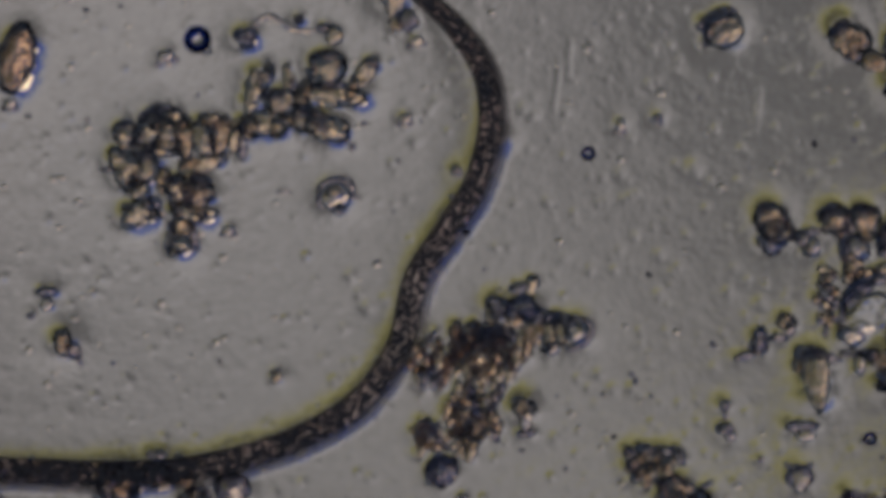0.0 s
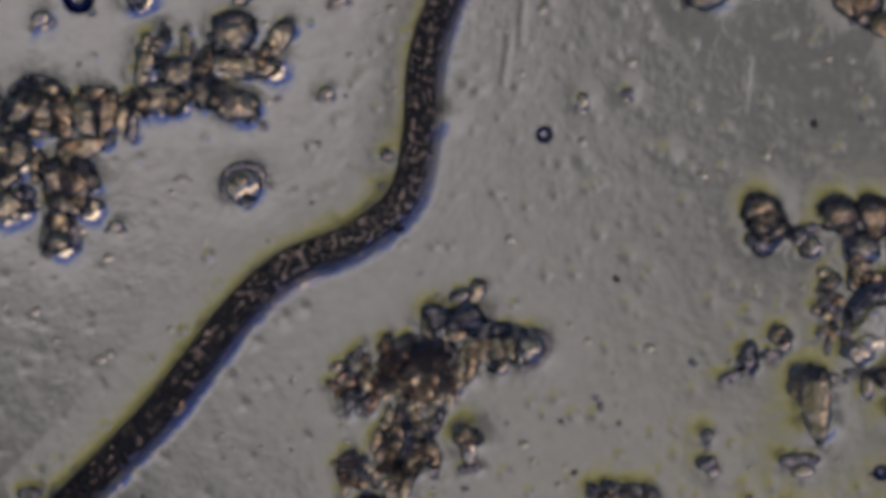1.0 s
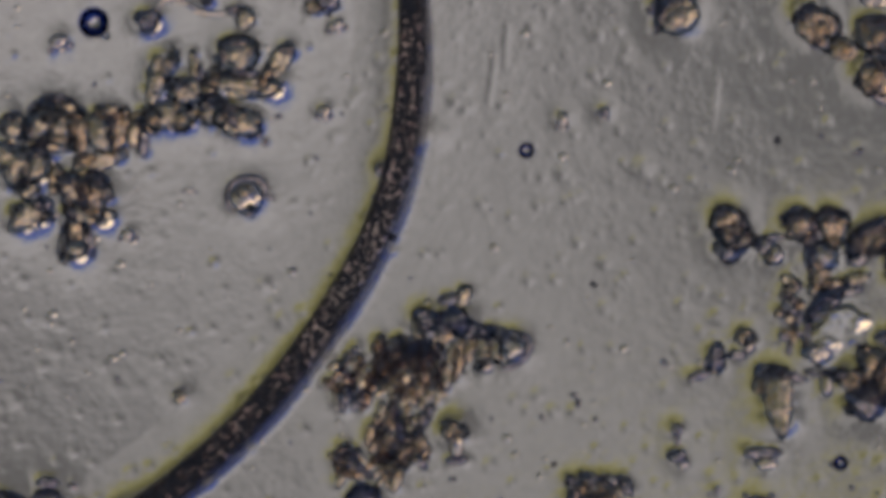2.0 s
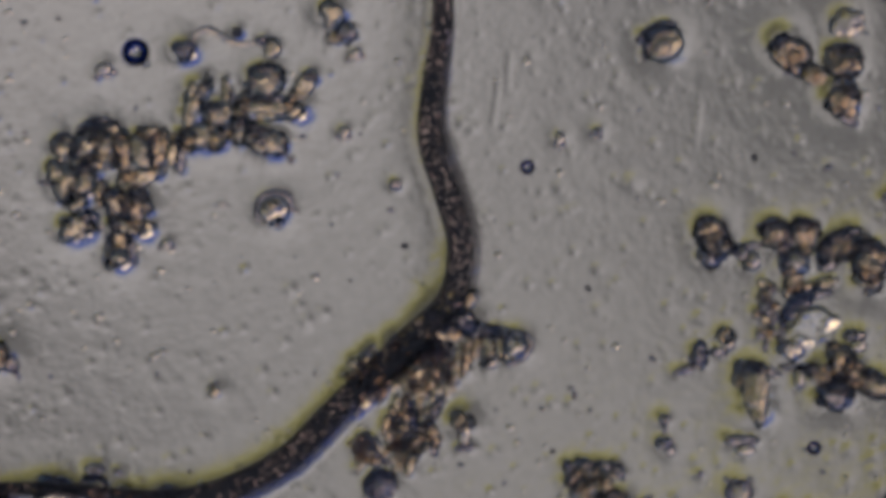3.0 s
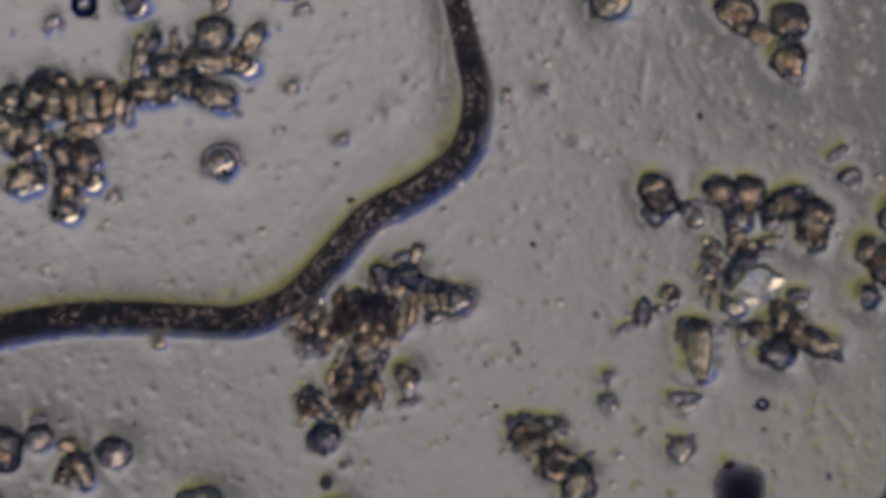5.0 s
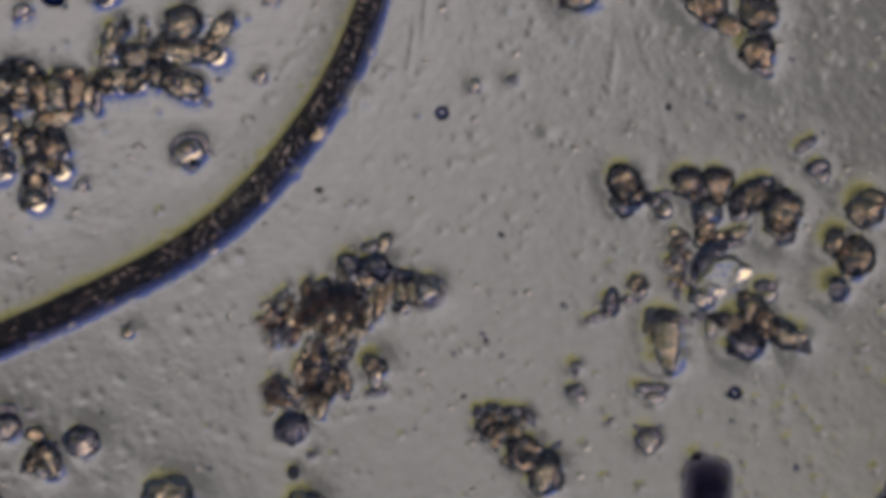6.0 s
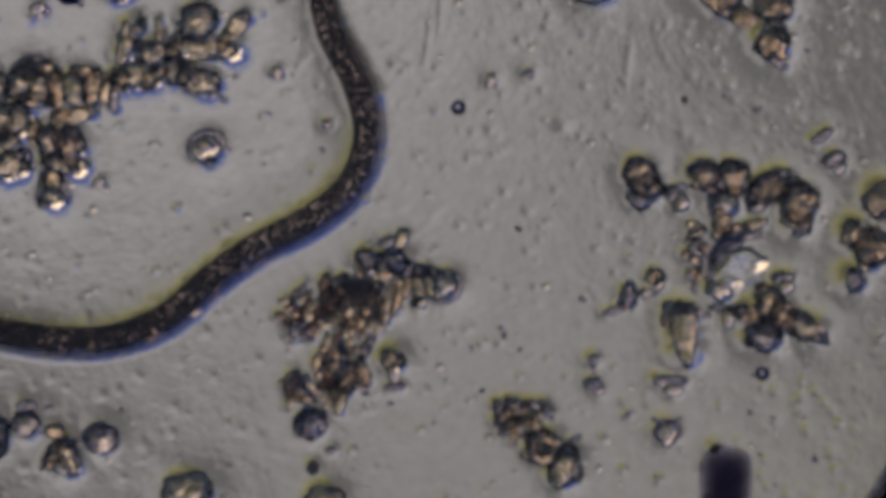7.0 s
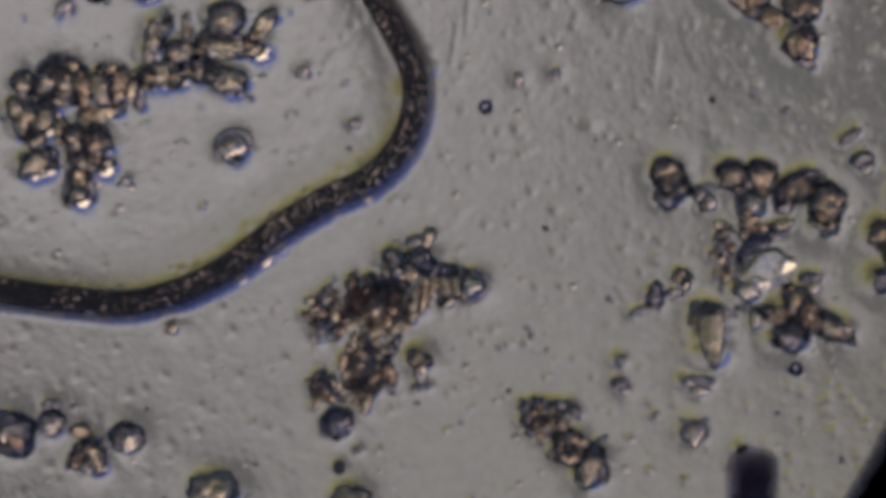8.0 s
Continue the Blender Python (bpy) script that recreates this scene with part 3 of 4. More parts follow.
cluster("grain_clump", "clump of dark-topped brown grains", "grains", 1405, 425,
        (1372, 394, 46, 46, 0, BROWN), (1364, 376, 46, 20, -14, SMOKE, 8), (1422, 394, 46, 54, 0, BROWN), (1426, 420, 26, 22, 0, AMBER, 14), (1424, 374, 42, 16, 4, SMOKE, 10), (1394, 394, 16, 44, -8, SMOKE, 8),
        (1408, 442, 44, 36, 10, CLEAR), (1388, 432, 20, 60, 4, SMOKE), (1402, 472, 32, 42, 0, BROWN), (1396, 494, 26, 20, 0, AMBER))
cluster("grain_clump", "two large brown grains leaning together", "grains", 1515, 440,
        (1490, 412, 74, 44, -20, BROWN), (1500, 424, 52, 24, -38, AMBER, 12), (1488, 396, 70, 20, -18, SMOKE, 8), (1538, 440, 62, 60, -20, BROWN), (1536, 474, 48, 38, 24, AMBER, 4), (1540, 416, 44, 18, 10, SMOKE, 8),
        (1458, 426, 26, 40, 10, SMOKE), (1550, 478, 24, 28, 0, CLEAR), (1462, 448, 30, 20, 0, SMOKE))
wad, wb = clump("pale_wad", "pale, almost clear wad with a dark speckled edge", "debris", 1420, 530)
packed(wad, wb, 1356, 530, 18, 58, 20, 22, (BROWN, SMOKE, AMBER), 11)
part("fold", tube(((1382, 560), (1388, 536), (1404, 514), (1424, 502), (1448, 498), (1474, 494)), 0.011, flatten=0.6), SMOKE, wad, "grey-blue folded edge", pose(-wb[0], -wb[1], 0.002))
for x, y, w, h, turn, m in ((1412, 524, 60, 24, -38, SMOKE), (1460, 478, 46, 18, -14, AMBER), (1426, 486, 44, 18, -12, BROWN), (1384, 566, 14, 44, 10, SMOKE), (1398, 596, 40, 34, 20, CLEAR)):
    grain(wad, x, y, w, h, turn, m, base=wb)


def wedge(w, h, deep, seed=4, n=44):
    """A lumpy drop of clear jelly, thick at its upper edge and thinning downwards."""
    bm = bmesh.new()
    off = Vector((seed, seed * 2.3, 0))
    rows = []
    for j in range(n + 1):
        row = []
        for i in range(n + 1):
            u, v = 2 * i / n - 1, 2 * j / n - 1
            r = math.hypot(u, v) + 0.28 * noise.noise(Vector((u, v, 0)) * 1.7 + off)
            edge = max(0.0, min(1.0, (0.92 - r) / 0.3))
            bumps = noise.noise(Vector((u, v, 3)) * 4 + off) + 0.8 * noise.noise(Vector((u, v, 7)) * 8 + off)
            row.append(bm.verts.new((u * w / 2, v * h / 2, edge * edge * (3 - 2 * edge) * deep * max(0.05, 0.55 + 0.45 * v + 0.05 * bumps))))
        rows.append(row)
    for a, b in zip(rows, rows[1:]):
        for k in range(n):
            bm.faces.new((a[k], a[k + 1], b[k + 1], b[k]))
    return bm


shreds = random.Random(8)
for x, y, w, h, turn in ((1436, 556, 0.108, 0.080, -14), (1412, 586, 0.05, 0.036, -6), (1462, 584, 0.044, 0.03, 10), (1470, 548, 0.04, 0.034, -20), (1396, 600, 0.034, 0.028, 12)):
    px, py = P(x, y)
    part("shred", wedge(w, h, (0.33 if w > 0.06 else 0.26) * h, x, 36 if w > 0.06 else 20), WATER, wad, "", pose(px - wb[0], py - wb[1], 0.005 + 0.001 * shreds.random(), 0, 0, -turn))
cluster("grain_clump", "knot of dark brown grains beside a pale wad", "grains", 1500, 640,
        (1490, 616, 44, 60, -30, BROWN), (1512, 640, 40, 56, -35, BROWN, 4), (1476, 676, 58, 44, 6, SMOKE), (1490, 660, 44, 30, 0, BROWN, 6), (1548, 658, 70, 36, 24, AMBER), (1544, 640, 44, 18, 24, SMOKE, 6), (1540, 676, 40, 12, 26, SMOKE),
        (1512, 572, 40, 20, 0, SMOKE), (1518, 588, 26, 22, 0, CLEAR), (1452, 640, 44, 36, 0, BROWN), (1460, 644, 22, 18, 0, AMBER, 16), (1430, 630, 34, 20, 10, SMOKE), (1414, 644, 18, 40, 0, CLEAR), (1402, 628, 40, 14, 5, SMOKE))
single("cone_grain", "pale brown cone-shaped grain, blunt end dark", "grain", 1338, 676, 62, 108, -6, AMBER, point=0.6)
cluster("grain_clump", "grey crumbs at the blunt end of a cone", "grains", 1326, 632, (1322, 628, 44, 24, 0, SMOKE), (1356, 634, 50, 14, 12, SMOKE), (1306, 650, 22, 26, 0, BROWN))
cluster("grain_clump", "short row of grey-blue crumbs", "grains", 1240, 610,
        (1238, 604, 30, 40, 20, SMOKE), (1240, 618, 24, 26, 30, CLEAR), (1214, 632, 40, 14, -18, SMOKE), (1284, 572, 34, 26, 0, BROWN), (1292, 582, 18, 26, 0, CLEAR), (1272, 600, 30, 16, 0, SMOKE))
cluster("plump_grain", "plump amber grain, dark along its upper edge", "grain", 1174, 56,
        (1176, 58, 66, 58, -20, AMBER, 0, 1), (1160, 36, 66, 26, -24, SMOKE, 16), (1146, 60, 18, 46, 8, SMOKE, 8), (1172, 66, 28, 22, 0, CLEAR, 40))
cluster("grain_clump", "loose chain of brown grains", "grains", 1450, 110,
        (1394, 70, 52, 76, -36, BROWN, 0, 2), (1404, 84, 26, 36, -24, AMBER, 24, 1), (1380, 54, 40, 22, -40, SMOKE, 14), (1440, 112, 44, 36, 10, BROWN, 0, 1), (1444, 116, 18, 18, 0, AMBER, 24), (1492, 88, 58, 56, 0, BROWN, 0, 2), (1496, 94, 24, 20, 0, AMBER, 34), (1490, 66, 46, 18, 0, SMOKE, 12),
        (1488, 156, 48, 62, -34, BROWN, 0, 2), (1492, 160, 22, 26, 0, AMBER, 34), (1500, 128, 24, 50, -30, SMOKE), (1500, 190, 40, 18, 30, SMOKE))
single("clear_grain", "faint clear rounded grain", "grain", 1496, 22, 52, 48, 0, CLEAR, deep=16)
ragged, rb = clump("grain_clump", "ragged amber grain with dark edges and pale flecks", "grains", 1050, 822)
blades(ragged, rb, 1048, 828, 40, 22, 13, 36, (AMBER, AMBER, BROWN), 9)
for x, y, w, h, turn, m in ((1012, 818, 18, 50, -18, SMOKE), (1036, 798, 40, 20, 6, SMOKE), (1068, 800, 36, 18, 8, SMOKE), (1094, 808, 18, 34, -30, SMOKE), (1062, 852, 46, 12, -16, SMOKE), (1018, 846, 18, 22, 0, CLEAR), (1004, 800, 12, 20, 40, SMOKE)):
    grain(ragged, x, y, w, h, turn, m, base=rb)
chain, cb = clump("cell_pair", "two touching dark-rimmed round cells with a hooked thread", "cells", 1105, 890)
for x, y, w, h, turn, m in ((1088, 874, 56, 52, 0, BROWN), (1070, 872, 16, 44, 0, SMOKE), (1086, 852, 44, 14, 0, SMOKE), (1126, 910, 50, 66, 10, AMBER), (1124, 884, 44, 18, 0, SMOKE), (1106, 906, 14, 44, 10, SMOKE), (1146, 906, 14, 50, 5, SMOKE), (1090, 880, 24, 22, 0, AMBER)):
    grain(chain, x, y, w, h, turn, m, base=cb)
part("thread", tube(((1112, 884), (1128, 872), (1142, 862), (1156, 852)), 0.006), SMOKE, chain, "thin dark thread", pose(-cb[0], -cb[1], 0))


def ringed(x, y, w, h, label, gap=40, start=120, mat=None, *spots):
    """A round clear cell in a thick dark rim that is open for gap degrees."""
    e, base = clump("round_cell", label, "cell", x, y, "round cells")
    grain(e, x, y, 0.8 * w, 0.8 * h, 0, mat or CLEAR, deep=0.36 * min(w, h), name="body", base=base, lobes=4, rough=0.3)
    for gx, gy, gw, gh, turn, m, *up in spots:
        grain(e, gx, gy, gw, gh, turn, m, *up, base=base)
    turn = [radians(start + gap / 2 + (360 - gap) * k / 14) for k in range(15)]
    wob = [1 + 0.24 * noise.noise(Vector((1.1 * math.cos(a), 1.1 * math.sin(a), 0.37 * x))) + 0.05 * math.sin(5 * a + x) for a in turn]
    path = [(x + 0.42 * w * k * math.cos(a), y + 0.42 * h * k * math.sin(a)) for a, k in zip(turn, wob)]
    px, py = P(x, y)
    part("rim", tube(path, 0.00007 * (w + h)), SMOKE, e, "thick dark rim", pose(-px, -py, 0.003))
    return e


ringed(1308, 848, 48, 44, "round clear cell with a dark rim and two spurs", 60, 90, None, (1288, 826, 16, 10, 30, SMOKE), (1326, 826, 16, 10, -40, SMOKE))
single("flat_fleck", "flat grey fleck with a pale underside", "debris", 1312, 756, 58, 20, 0, SMOKE)
single("clear_grain", "small clear grain below a grey fleck", "grain", 1318, 772, 34, 22, 0, CLEAR)
cluster("grain_clump", "string of three tiny dark crumbs", "grains", 1178, 745, (1176, 720, 18, 18, 0, SMOKE), (1177, 738, 10, 14, 0, SMOKE), (1176, 762, 28, 20, 0, SMOKE), (1186, 774, 18, 16, 0, CLEAR))
cluster("grain_clump", "knot of amber grains far along the slide", "grains", 1660, 525, (1640, 495, 48, 44, 0, BROWN), (1668, 520, 58, 60, 20, BROWN), (1662, 540, 36, 34, 0, CLEAR), (1638, 575, 34, 36, 20, SMOKE))
single("plump_grain", "dark amber plump grain", "grain", 1690, 432, 64, 56, -20, BROWN)
cluster("grain_clump", "two faint grey crumbs", "grains", 1592, 345, (1578, 322, 44, 16, -35, SMOKE), (1602, 362, 40, 28, -20, SMOKE), (1610, 376, 22, 24, 0, CLEAR))

# lower left
ringed(104, 858, 80, 78, "large round wrinkled cell with a dark outline", 20, 200, CLEAR, (100, 842, 38, 12, -20, SMOKE, 20), (112, 872, 34, 24, 20, BROWN, 16), (84, 878, 28, 12, 30, SMOKE, 10))
ringed(173, 840, 50, 48, "round cell with a dark upper edge", 70, 90, CLEAR, (172, 822, 34, 12, 0, SMOKE, 8))
single("plump_grain", "small dark crescent grain", "grain", 172, 806, 34, 18, 0, SMOKE)
single("crumb", "small dark pointed crumb", "debris", 212, 812, 18, 12, 30, SMOKE)
cluster("grain_clump", "crumpled grain with dark rims", "grains", 230, 890, (246, 896, 34, 56, -12, AMBER), (222, 894, 28, 52, 22, BROWN), (236, 914, 34, 26, 20, CLEAR), (222, 852, 36, 26, 0, BROWN), (240, 872, 36, 20, 10, SMOKE), (208, 900, 14, 40, 24, SMOKE), (262, 892, 14, 50, -5, SMOKE))
ringed(305, 865, 60, 56, "round cell with a dark kernel", 50, 80, CLEAR, (306, 858, 22, 12, 0, SMOKE, 24), (298, 872, 16, 10, 20, SMOKE, 24))
single("plump_grain", "plump clear amber grain", "grain", 462, 958, 74, 60, 0, AMBER)
single("plump_grain", "plump clear amber grain", "grain", 702, 972, 60, 50, 0, AMBER)
ringed(677, 834, 58, 56, "round grey cell with a darker side", 70, 40, SMOKE, (656, 842, 18, 34, 0, SMOKE), (678, 818, 40, 18, 0, SMOKE, 8))
single("crumb", "small dark soft crumb", "debris", 681, 914, 20, 24, 0, INK)
single("crumb", "small dark soft crumb", "debris", 712, 882, 18, 14, 0, SMOKE)

# upper left and middle
bowl = cluster("round_cell", "bowl-shaped clear cell with a dark upper rim", "cell", 489, 347, (488, 350, 50, 48, 0, CLEAR, 0, 1), (484, 342, 22, 18, 0, AMBER, 22), (494, 372, 20, 22, 10, CLEAR), (524, 350, 20, 8, 20, SMOKE), group="round cells")
part("rim", tube(((463, 374), (458, 356), (462, 334), (476, 322), (494, 319), (514, 325), (519, 340), (512, 356)), 0.006), SMOKE, bowl, "dark curved rim", pose(-P(489, 347)[0], -P(489, 347)[1], 0.008))
drop, db = clump("bubble", "dark-ringed round bubble with a small bud", "bubble", 248, 74)
ball(drop, 247, 74, 47, db)
ball(drop, 264, 93, 15, db)
thread, tb = clump("kinked_thread", "pale kinked thread between two small grains", "thread", 410, 50)
part("strand", tube(((340, 58), (352, 40), (372, 31), (396, 42), (412, 53), (440, 58), (468, 50)), 0.0065, flatten=0.6), CLEAR, thread, "", pose(-tb[0], -tb[1], 0))
for g in ((330, 70, 36, 34, 0, SMOKE), (486, 66, 28, 36, 10, AMBER), (470, 52, 24, 18, 0, SMOKE)):
    grain(thread, *g, base=tb)
single("crumb", "small round blue-black crumb", "debris", 424, 37, 18, 18, 0, INK)
single("plump_grain", "amber grain with a dark outline", "grain", 590, 4, 36, 46, 0, AMBER)
cluster("grain_clump", "dark crumb with soft edges", "grains", 610, 40, (616, 38, 32, 34, 0, SMOKE), (596, 46, 26, 24, 0, BROWN))
arch("faint clear arched fleck", 632, 78, 40, 22, -10)
arch("faint brownish arched fleck", 190, 106, 46, 30, -15)
arch("small arched fleck, bright along its lower edge", 300, 412, 38, 22, 0)
arch("small clear arched fleck", 612, 216, 32, 26, 0)
arch("faint small clear fleck", 398, 340, 30, 12, 0)
arch("tiny fleck, bright along its lower edge", 992, 228, 24, 34, 0)
arch("tiny dull brown fleck", 1058, 214, 26, 22, 20, SMOKE)
drop, db = clump("bubble", "tiny dark-ringed round bubble", "bubble", 935, 275)
ball(drop, 935, 275, 25, db)
single("crumb", "tiny round teal crumb", "debris", 703, 306, 20, 18, 0, SMOKE)
cluster("grain_clump", "tiny clear grain with a dark rim", "grains", 385, 660, (384, 671, 17, 18, 0, AMBER), (380, 659, 20, 9, -20, SMOKE))
cluster("grain_clump", "grey grain with a thin tail", "grains", 12, 614, (6, 606, 34, 40, 0, BROWN), (26, 622, 22, 30, -30, SMOKE), (36, 640, 10, 22, -30, SMOKE))
cluster("grain_clump", "faint broken grey grain", "grains", -22, 528, (-22, 518, 36, 18, 0, SMOKE), (-22, 540, 22, 24, 0, CLEAR), (-50, 560, 16, 12, 0, SMOKE))
single("spindle_grain", "dark brown spindle-shaped grain", "grain", -74, 108, 66, 112, 12, EMBER, point=0.25)
arch("faint soft grey fleck", -86, 188, 32, 28, 0)
block = clump("dark_block", "dark upright block of debris, blue-black, with soft edges", "debris", 1410, 935)[0]


def slab(w, h, deep, wear):
    """A worn block, rounded at its edges."""
    bm = bmesh.new()
    bmesh.ops.create_icosphere(bm, subdivisions=4, radius=1.0)
    for v in bm.verts:
        d = v.co.normalized()
        k = 1 / max((abs(d.x) ** 3.5 + abs(d.y) ** 3.5 + abs(d.z) ** 3.5) ** (1 / 3.5), 0.1) * (1 + wear * noise.noise(d * 2.3))
        v.co = Vector((d.x * k * w / 2, d.y * k * h / 2, (d.z * k + 1) * deep / 2))
    return bm


for k in range(4):
    part("core" if k == 0 else "soft_rim", slab(0.044 + 0.015 * k, 0.084 + 0.017 * k, 0.024 + 0.004 * k, 0.12), MURK, block, "", pose(0.004 - 0.001 * k, -0.008 + 0.001 * k, 0.014 - 0.0015 * k))
single("crumb", "dark crumb on top of a block", "debris", 1392, 876, 18, 14, -30, INK)

# crumbs scattered on the slide: x, y, size
for x, y, s in ((540, 221, 13), (245, 170, 9), (600, 288, 9), (695, 350, 12), (720, 414, 14), (640, 217, 7), (518, 262, 14), (508, 252, 10), (1132, 176, 9), (1552, 170, 11),
                (1240, 816, 14), (1455, 812, 10), (980, 775, 10), (1155, 612, 12), (1012, 664, 10), (1018, 676, 14), (1046, 702, 9), (895, 832, 9), (960, 700, 12),
                (95, 644, 9), (283, 640, 9), (560, 640, 7), (1130, 330, 8), (1465, 275, 16), (1335, 258, 14), (1042, 488, 12), (880, 702, 8), (1228, 822, 7), (1570, 895, 12),
                (1500, 940, 9), (1472, 885, 8), (1496, 820, 8), (1290, 930, 8), (50, 214, 10), (170, 430, 7), (1405, 250, 9), (1610, 300, 9), (340, 812, 8), (560, 742, 7)):
    single("crumb", "tiny dark crumb on the glass", "debris", x, y, s, s * (0.6 + 0.3 * ((x * 7 + y) % 10) / 10), (x * 13) % 180, SMOKE if (x + y) % 9 else INK, "crumbs", 0.3)
# larger blisters in the film
TRAIL = [Vector(P(x, y)) for x, y in ((830, 0), (790, 300), (600, 540), (200, 740))]


def swept(x, y):
    """Whether a place lies in the strip that the worm's body wipes smooth."""
    p = Vector((x, y))
    for a, b in zip(TRAIL, TRAIL[1:]):
        u = min(1.0, max(0.0, (p - a).dot(b - a) / (b - a).length_squared))
        if (p - a.lerp(b, u)).length < 0.055:
            return True
    return False


blisters = random.Random(77)
for k in range(130):
    gx, gy, reach, rise = blisters.uniform(-0.95, 1.0), blisters.uniform(-0.68, 0.58), blisters.uniform(0.005, 0.008), blisters.uniform(0.0022, 0.0036)
    if not swept(gx, gy):
        MENISCI.append((gx, gy, reach, rise, 0.0))
# beads and pits in the film itself
beads = random.Random(21)
for k in range(1250):
    MENISCI.append((beads.uniform(-0.95, 1.0), beads.uniform(-0.68, 0.58), beads.choice((0.005, 0.006, 0.007, 0.008, 0.011)), beads.choice((0.0007, 0.001, 0.0015, 0.0021)), 0.0))
for x, y, w, h, turn in ((516, 490, 34, 24, 0), (545, 545, 30, 26, 20), (790, 250, 40, 50, 0), (830, 200, 30, 20, 30), (760, 268, 16, 14, 0), (880, 160, 8, 90, 8), (902, 110, 8, 60, 4),
                         (1235, 200, 8, 80, 6), (1010, 350, 40, 12, -20), (960, 360, 30, 12, -15), (1120, 300, 30, 40, 30), (700, 130, 18, 14, 0), (980, 690, 22, 18, 0), (660, 190, 12, 40, 40),
                         (1090, 130, 18, 14, 0), (1050, 90, 14, 18, 0), (940, 480, 16, 20, 0), (430, 560, 20, 14, 0), (260, 560, 16, 14, 0), (1180, 520, 20, 14, 0)):
    cx, cy = P(x, y)
    n = max(1, round(max(w, h) / min(w, h)))
    way = radians(-turn) + (0 if w > h else math.pi / 2)
    for k in range(n):
        o = (k - (n - 1) / 2) * min(w, h) / 1000
        MENISCI.append((cx + o * math.cos(way), cy + o * math.sin(way), 0.0005 * min(w, h) + 0.002, 0.00008 * min(w, h) + 0.0008, 0.0))

grit = bmesh.new()
for k in range(50):
    gx, gy, gs = beads.uniform(-0.95, 1.0), beads.uniform(-0.68, 0.58), beads.choice((0.003, 0.003, 0.004, 0.005, 0.006))
    made = bmesh.ops.create_icosphere(grit, subdivisions=1, radius=gs)["verts"]
    for v in made:
        v.co = Vector((gx + v.co.x * 1.3 + 0.3 * gs * noise.noise(v.co * 900), gy + v.co.y * 0.8, max(0.003, 0.003 + gs * 0.5 + v.co.z * 0.5)))
drops = bmesh.new()
for k in range(330):
    gx, gy, gs = beads.uniform(-0.95, 1.0), beads.uniform(-0.68, 0.58), beads.choice((0.003, 0.004, 0.004, 0.005, 0.007))
    if swept(gx, gy):
        continue
    for v in bmesh.ops.create_icosphere(drops, subdivisions=2, radius=gs)["verts"]:
        wob = 1 + 0.35 * noise.noise(Vector((v.co.x / gs, v.co.y / gs, k)))
        v.co = Vector((gx + v.co.x * wob * 1.2, gy + v.co.y * wob, max(0.0025, 0.0025 + v.co.z * 0.65)))
tagged(part("droplets", drops, WATER), "fine clear droplets scattered over the wet glass", "droplets", kind="stuff")
tagged(part("grit", grit, SMOKE), "fine dark grit scattered over the wet glass", "grit", kind="stuff")

# a small cell that drifts
swimmer, sb = clump("drifting_cell", "tiny dark-ringed cell drifting over the glass", "cell", 1442, 768)
ball(swimmer, 1442, 768, 24, sb)
grain(swimmer, 1432, 772, 14, 10, 0, SMOKE, base=sb)

# the black edge of the eyepiece's field
field_stop = tagged(new("field_stop"), "black round edge of the eyepiece field on four short feet", "field stop")
part("plate", ring(0.9335, 1.3, 0.10, 0.12, 256), BLACK, field_stop)
# stepped tinted rings added to paint the soft falloff of the field's edge
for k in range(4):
    part("edge_film", ring(0.9275 - 0.0075 * k, 1.29, 0.121 + 0.002 * k, 0.122 + 0.002 * k, 256), EDGE_SHADE, field_stop, "added tinted ring that fades the field's dark edge")
for a in (45, 135, 225, 315):
    part("foot", ring(0.005, 0.04, 0.0, 0.10, 24), BLACK, field_stop, "", pose(1.24 * math.cos(radians(a)), 1.24 * math.sin(radians(a)), 0.0))
wet_slide()


# ---- the worm ----
HEAD, TAIL, PITCH = -0.86, 1.12, 0.006
SEGMENTS = round((TAIL - HEAD) / PITCH)


def girth(s):
    """The worm's half width along its body."""
    up = max(0.0, (-0.34 - s) / (-0.34 - HEAD))
    down = max(0.0, (s - 0.80) / (TAIL - 0.80))
    return 0.0295 * math.sqrt(max(0.0, 1 - up ** 1.5)) * (1 - 0.35 * up) * (1 - 0.35 * down) * math.sqrt(max(0.0, 1 - down ** 2.2)) + 0.002


def hose(s0, s1, spread, sides=20):
    """One short length of the body between s0 and s1, along x, with its own place along the body as UV."""
    bm = bmesh.new()
    uv = bm.loops.layers.uv.new("UVMap")
    mid = (s0 + s1) / 2
    rings = []
    for s in (s0, mid, s1):
        r = girth(s) * spread
        rings.append([bm.verts.new((s - mid, r * math.cos(a) + 0.03 * r, r * math.sin(a))) for a in (2 * math.pi * k / sides for k in range(sides))])
    for a, b in zip(rings, rings[1:]):
        for k in range(sides):
            bm.faces.new((a[k], a[(k + 1) % sides], b[(k + 1) % sides], b[k]))
    bm.faces.new(rings[0][::-1])
    bm.faces.new(rings[-1])
    bmesh.ops.recalc_face_normals(bm, faces=bm.faces)
    for f in bm.faces:
        for l in f.loops:
            l[uv].uv = (l.vert.co.x + mid, l.vert.co.y + 0.1 * girth(mid))
    return bm


WORM_Z = 0.036


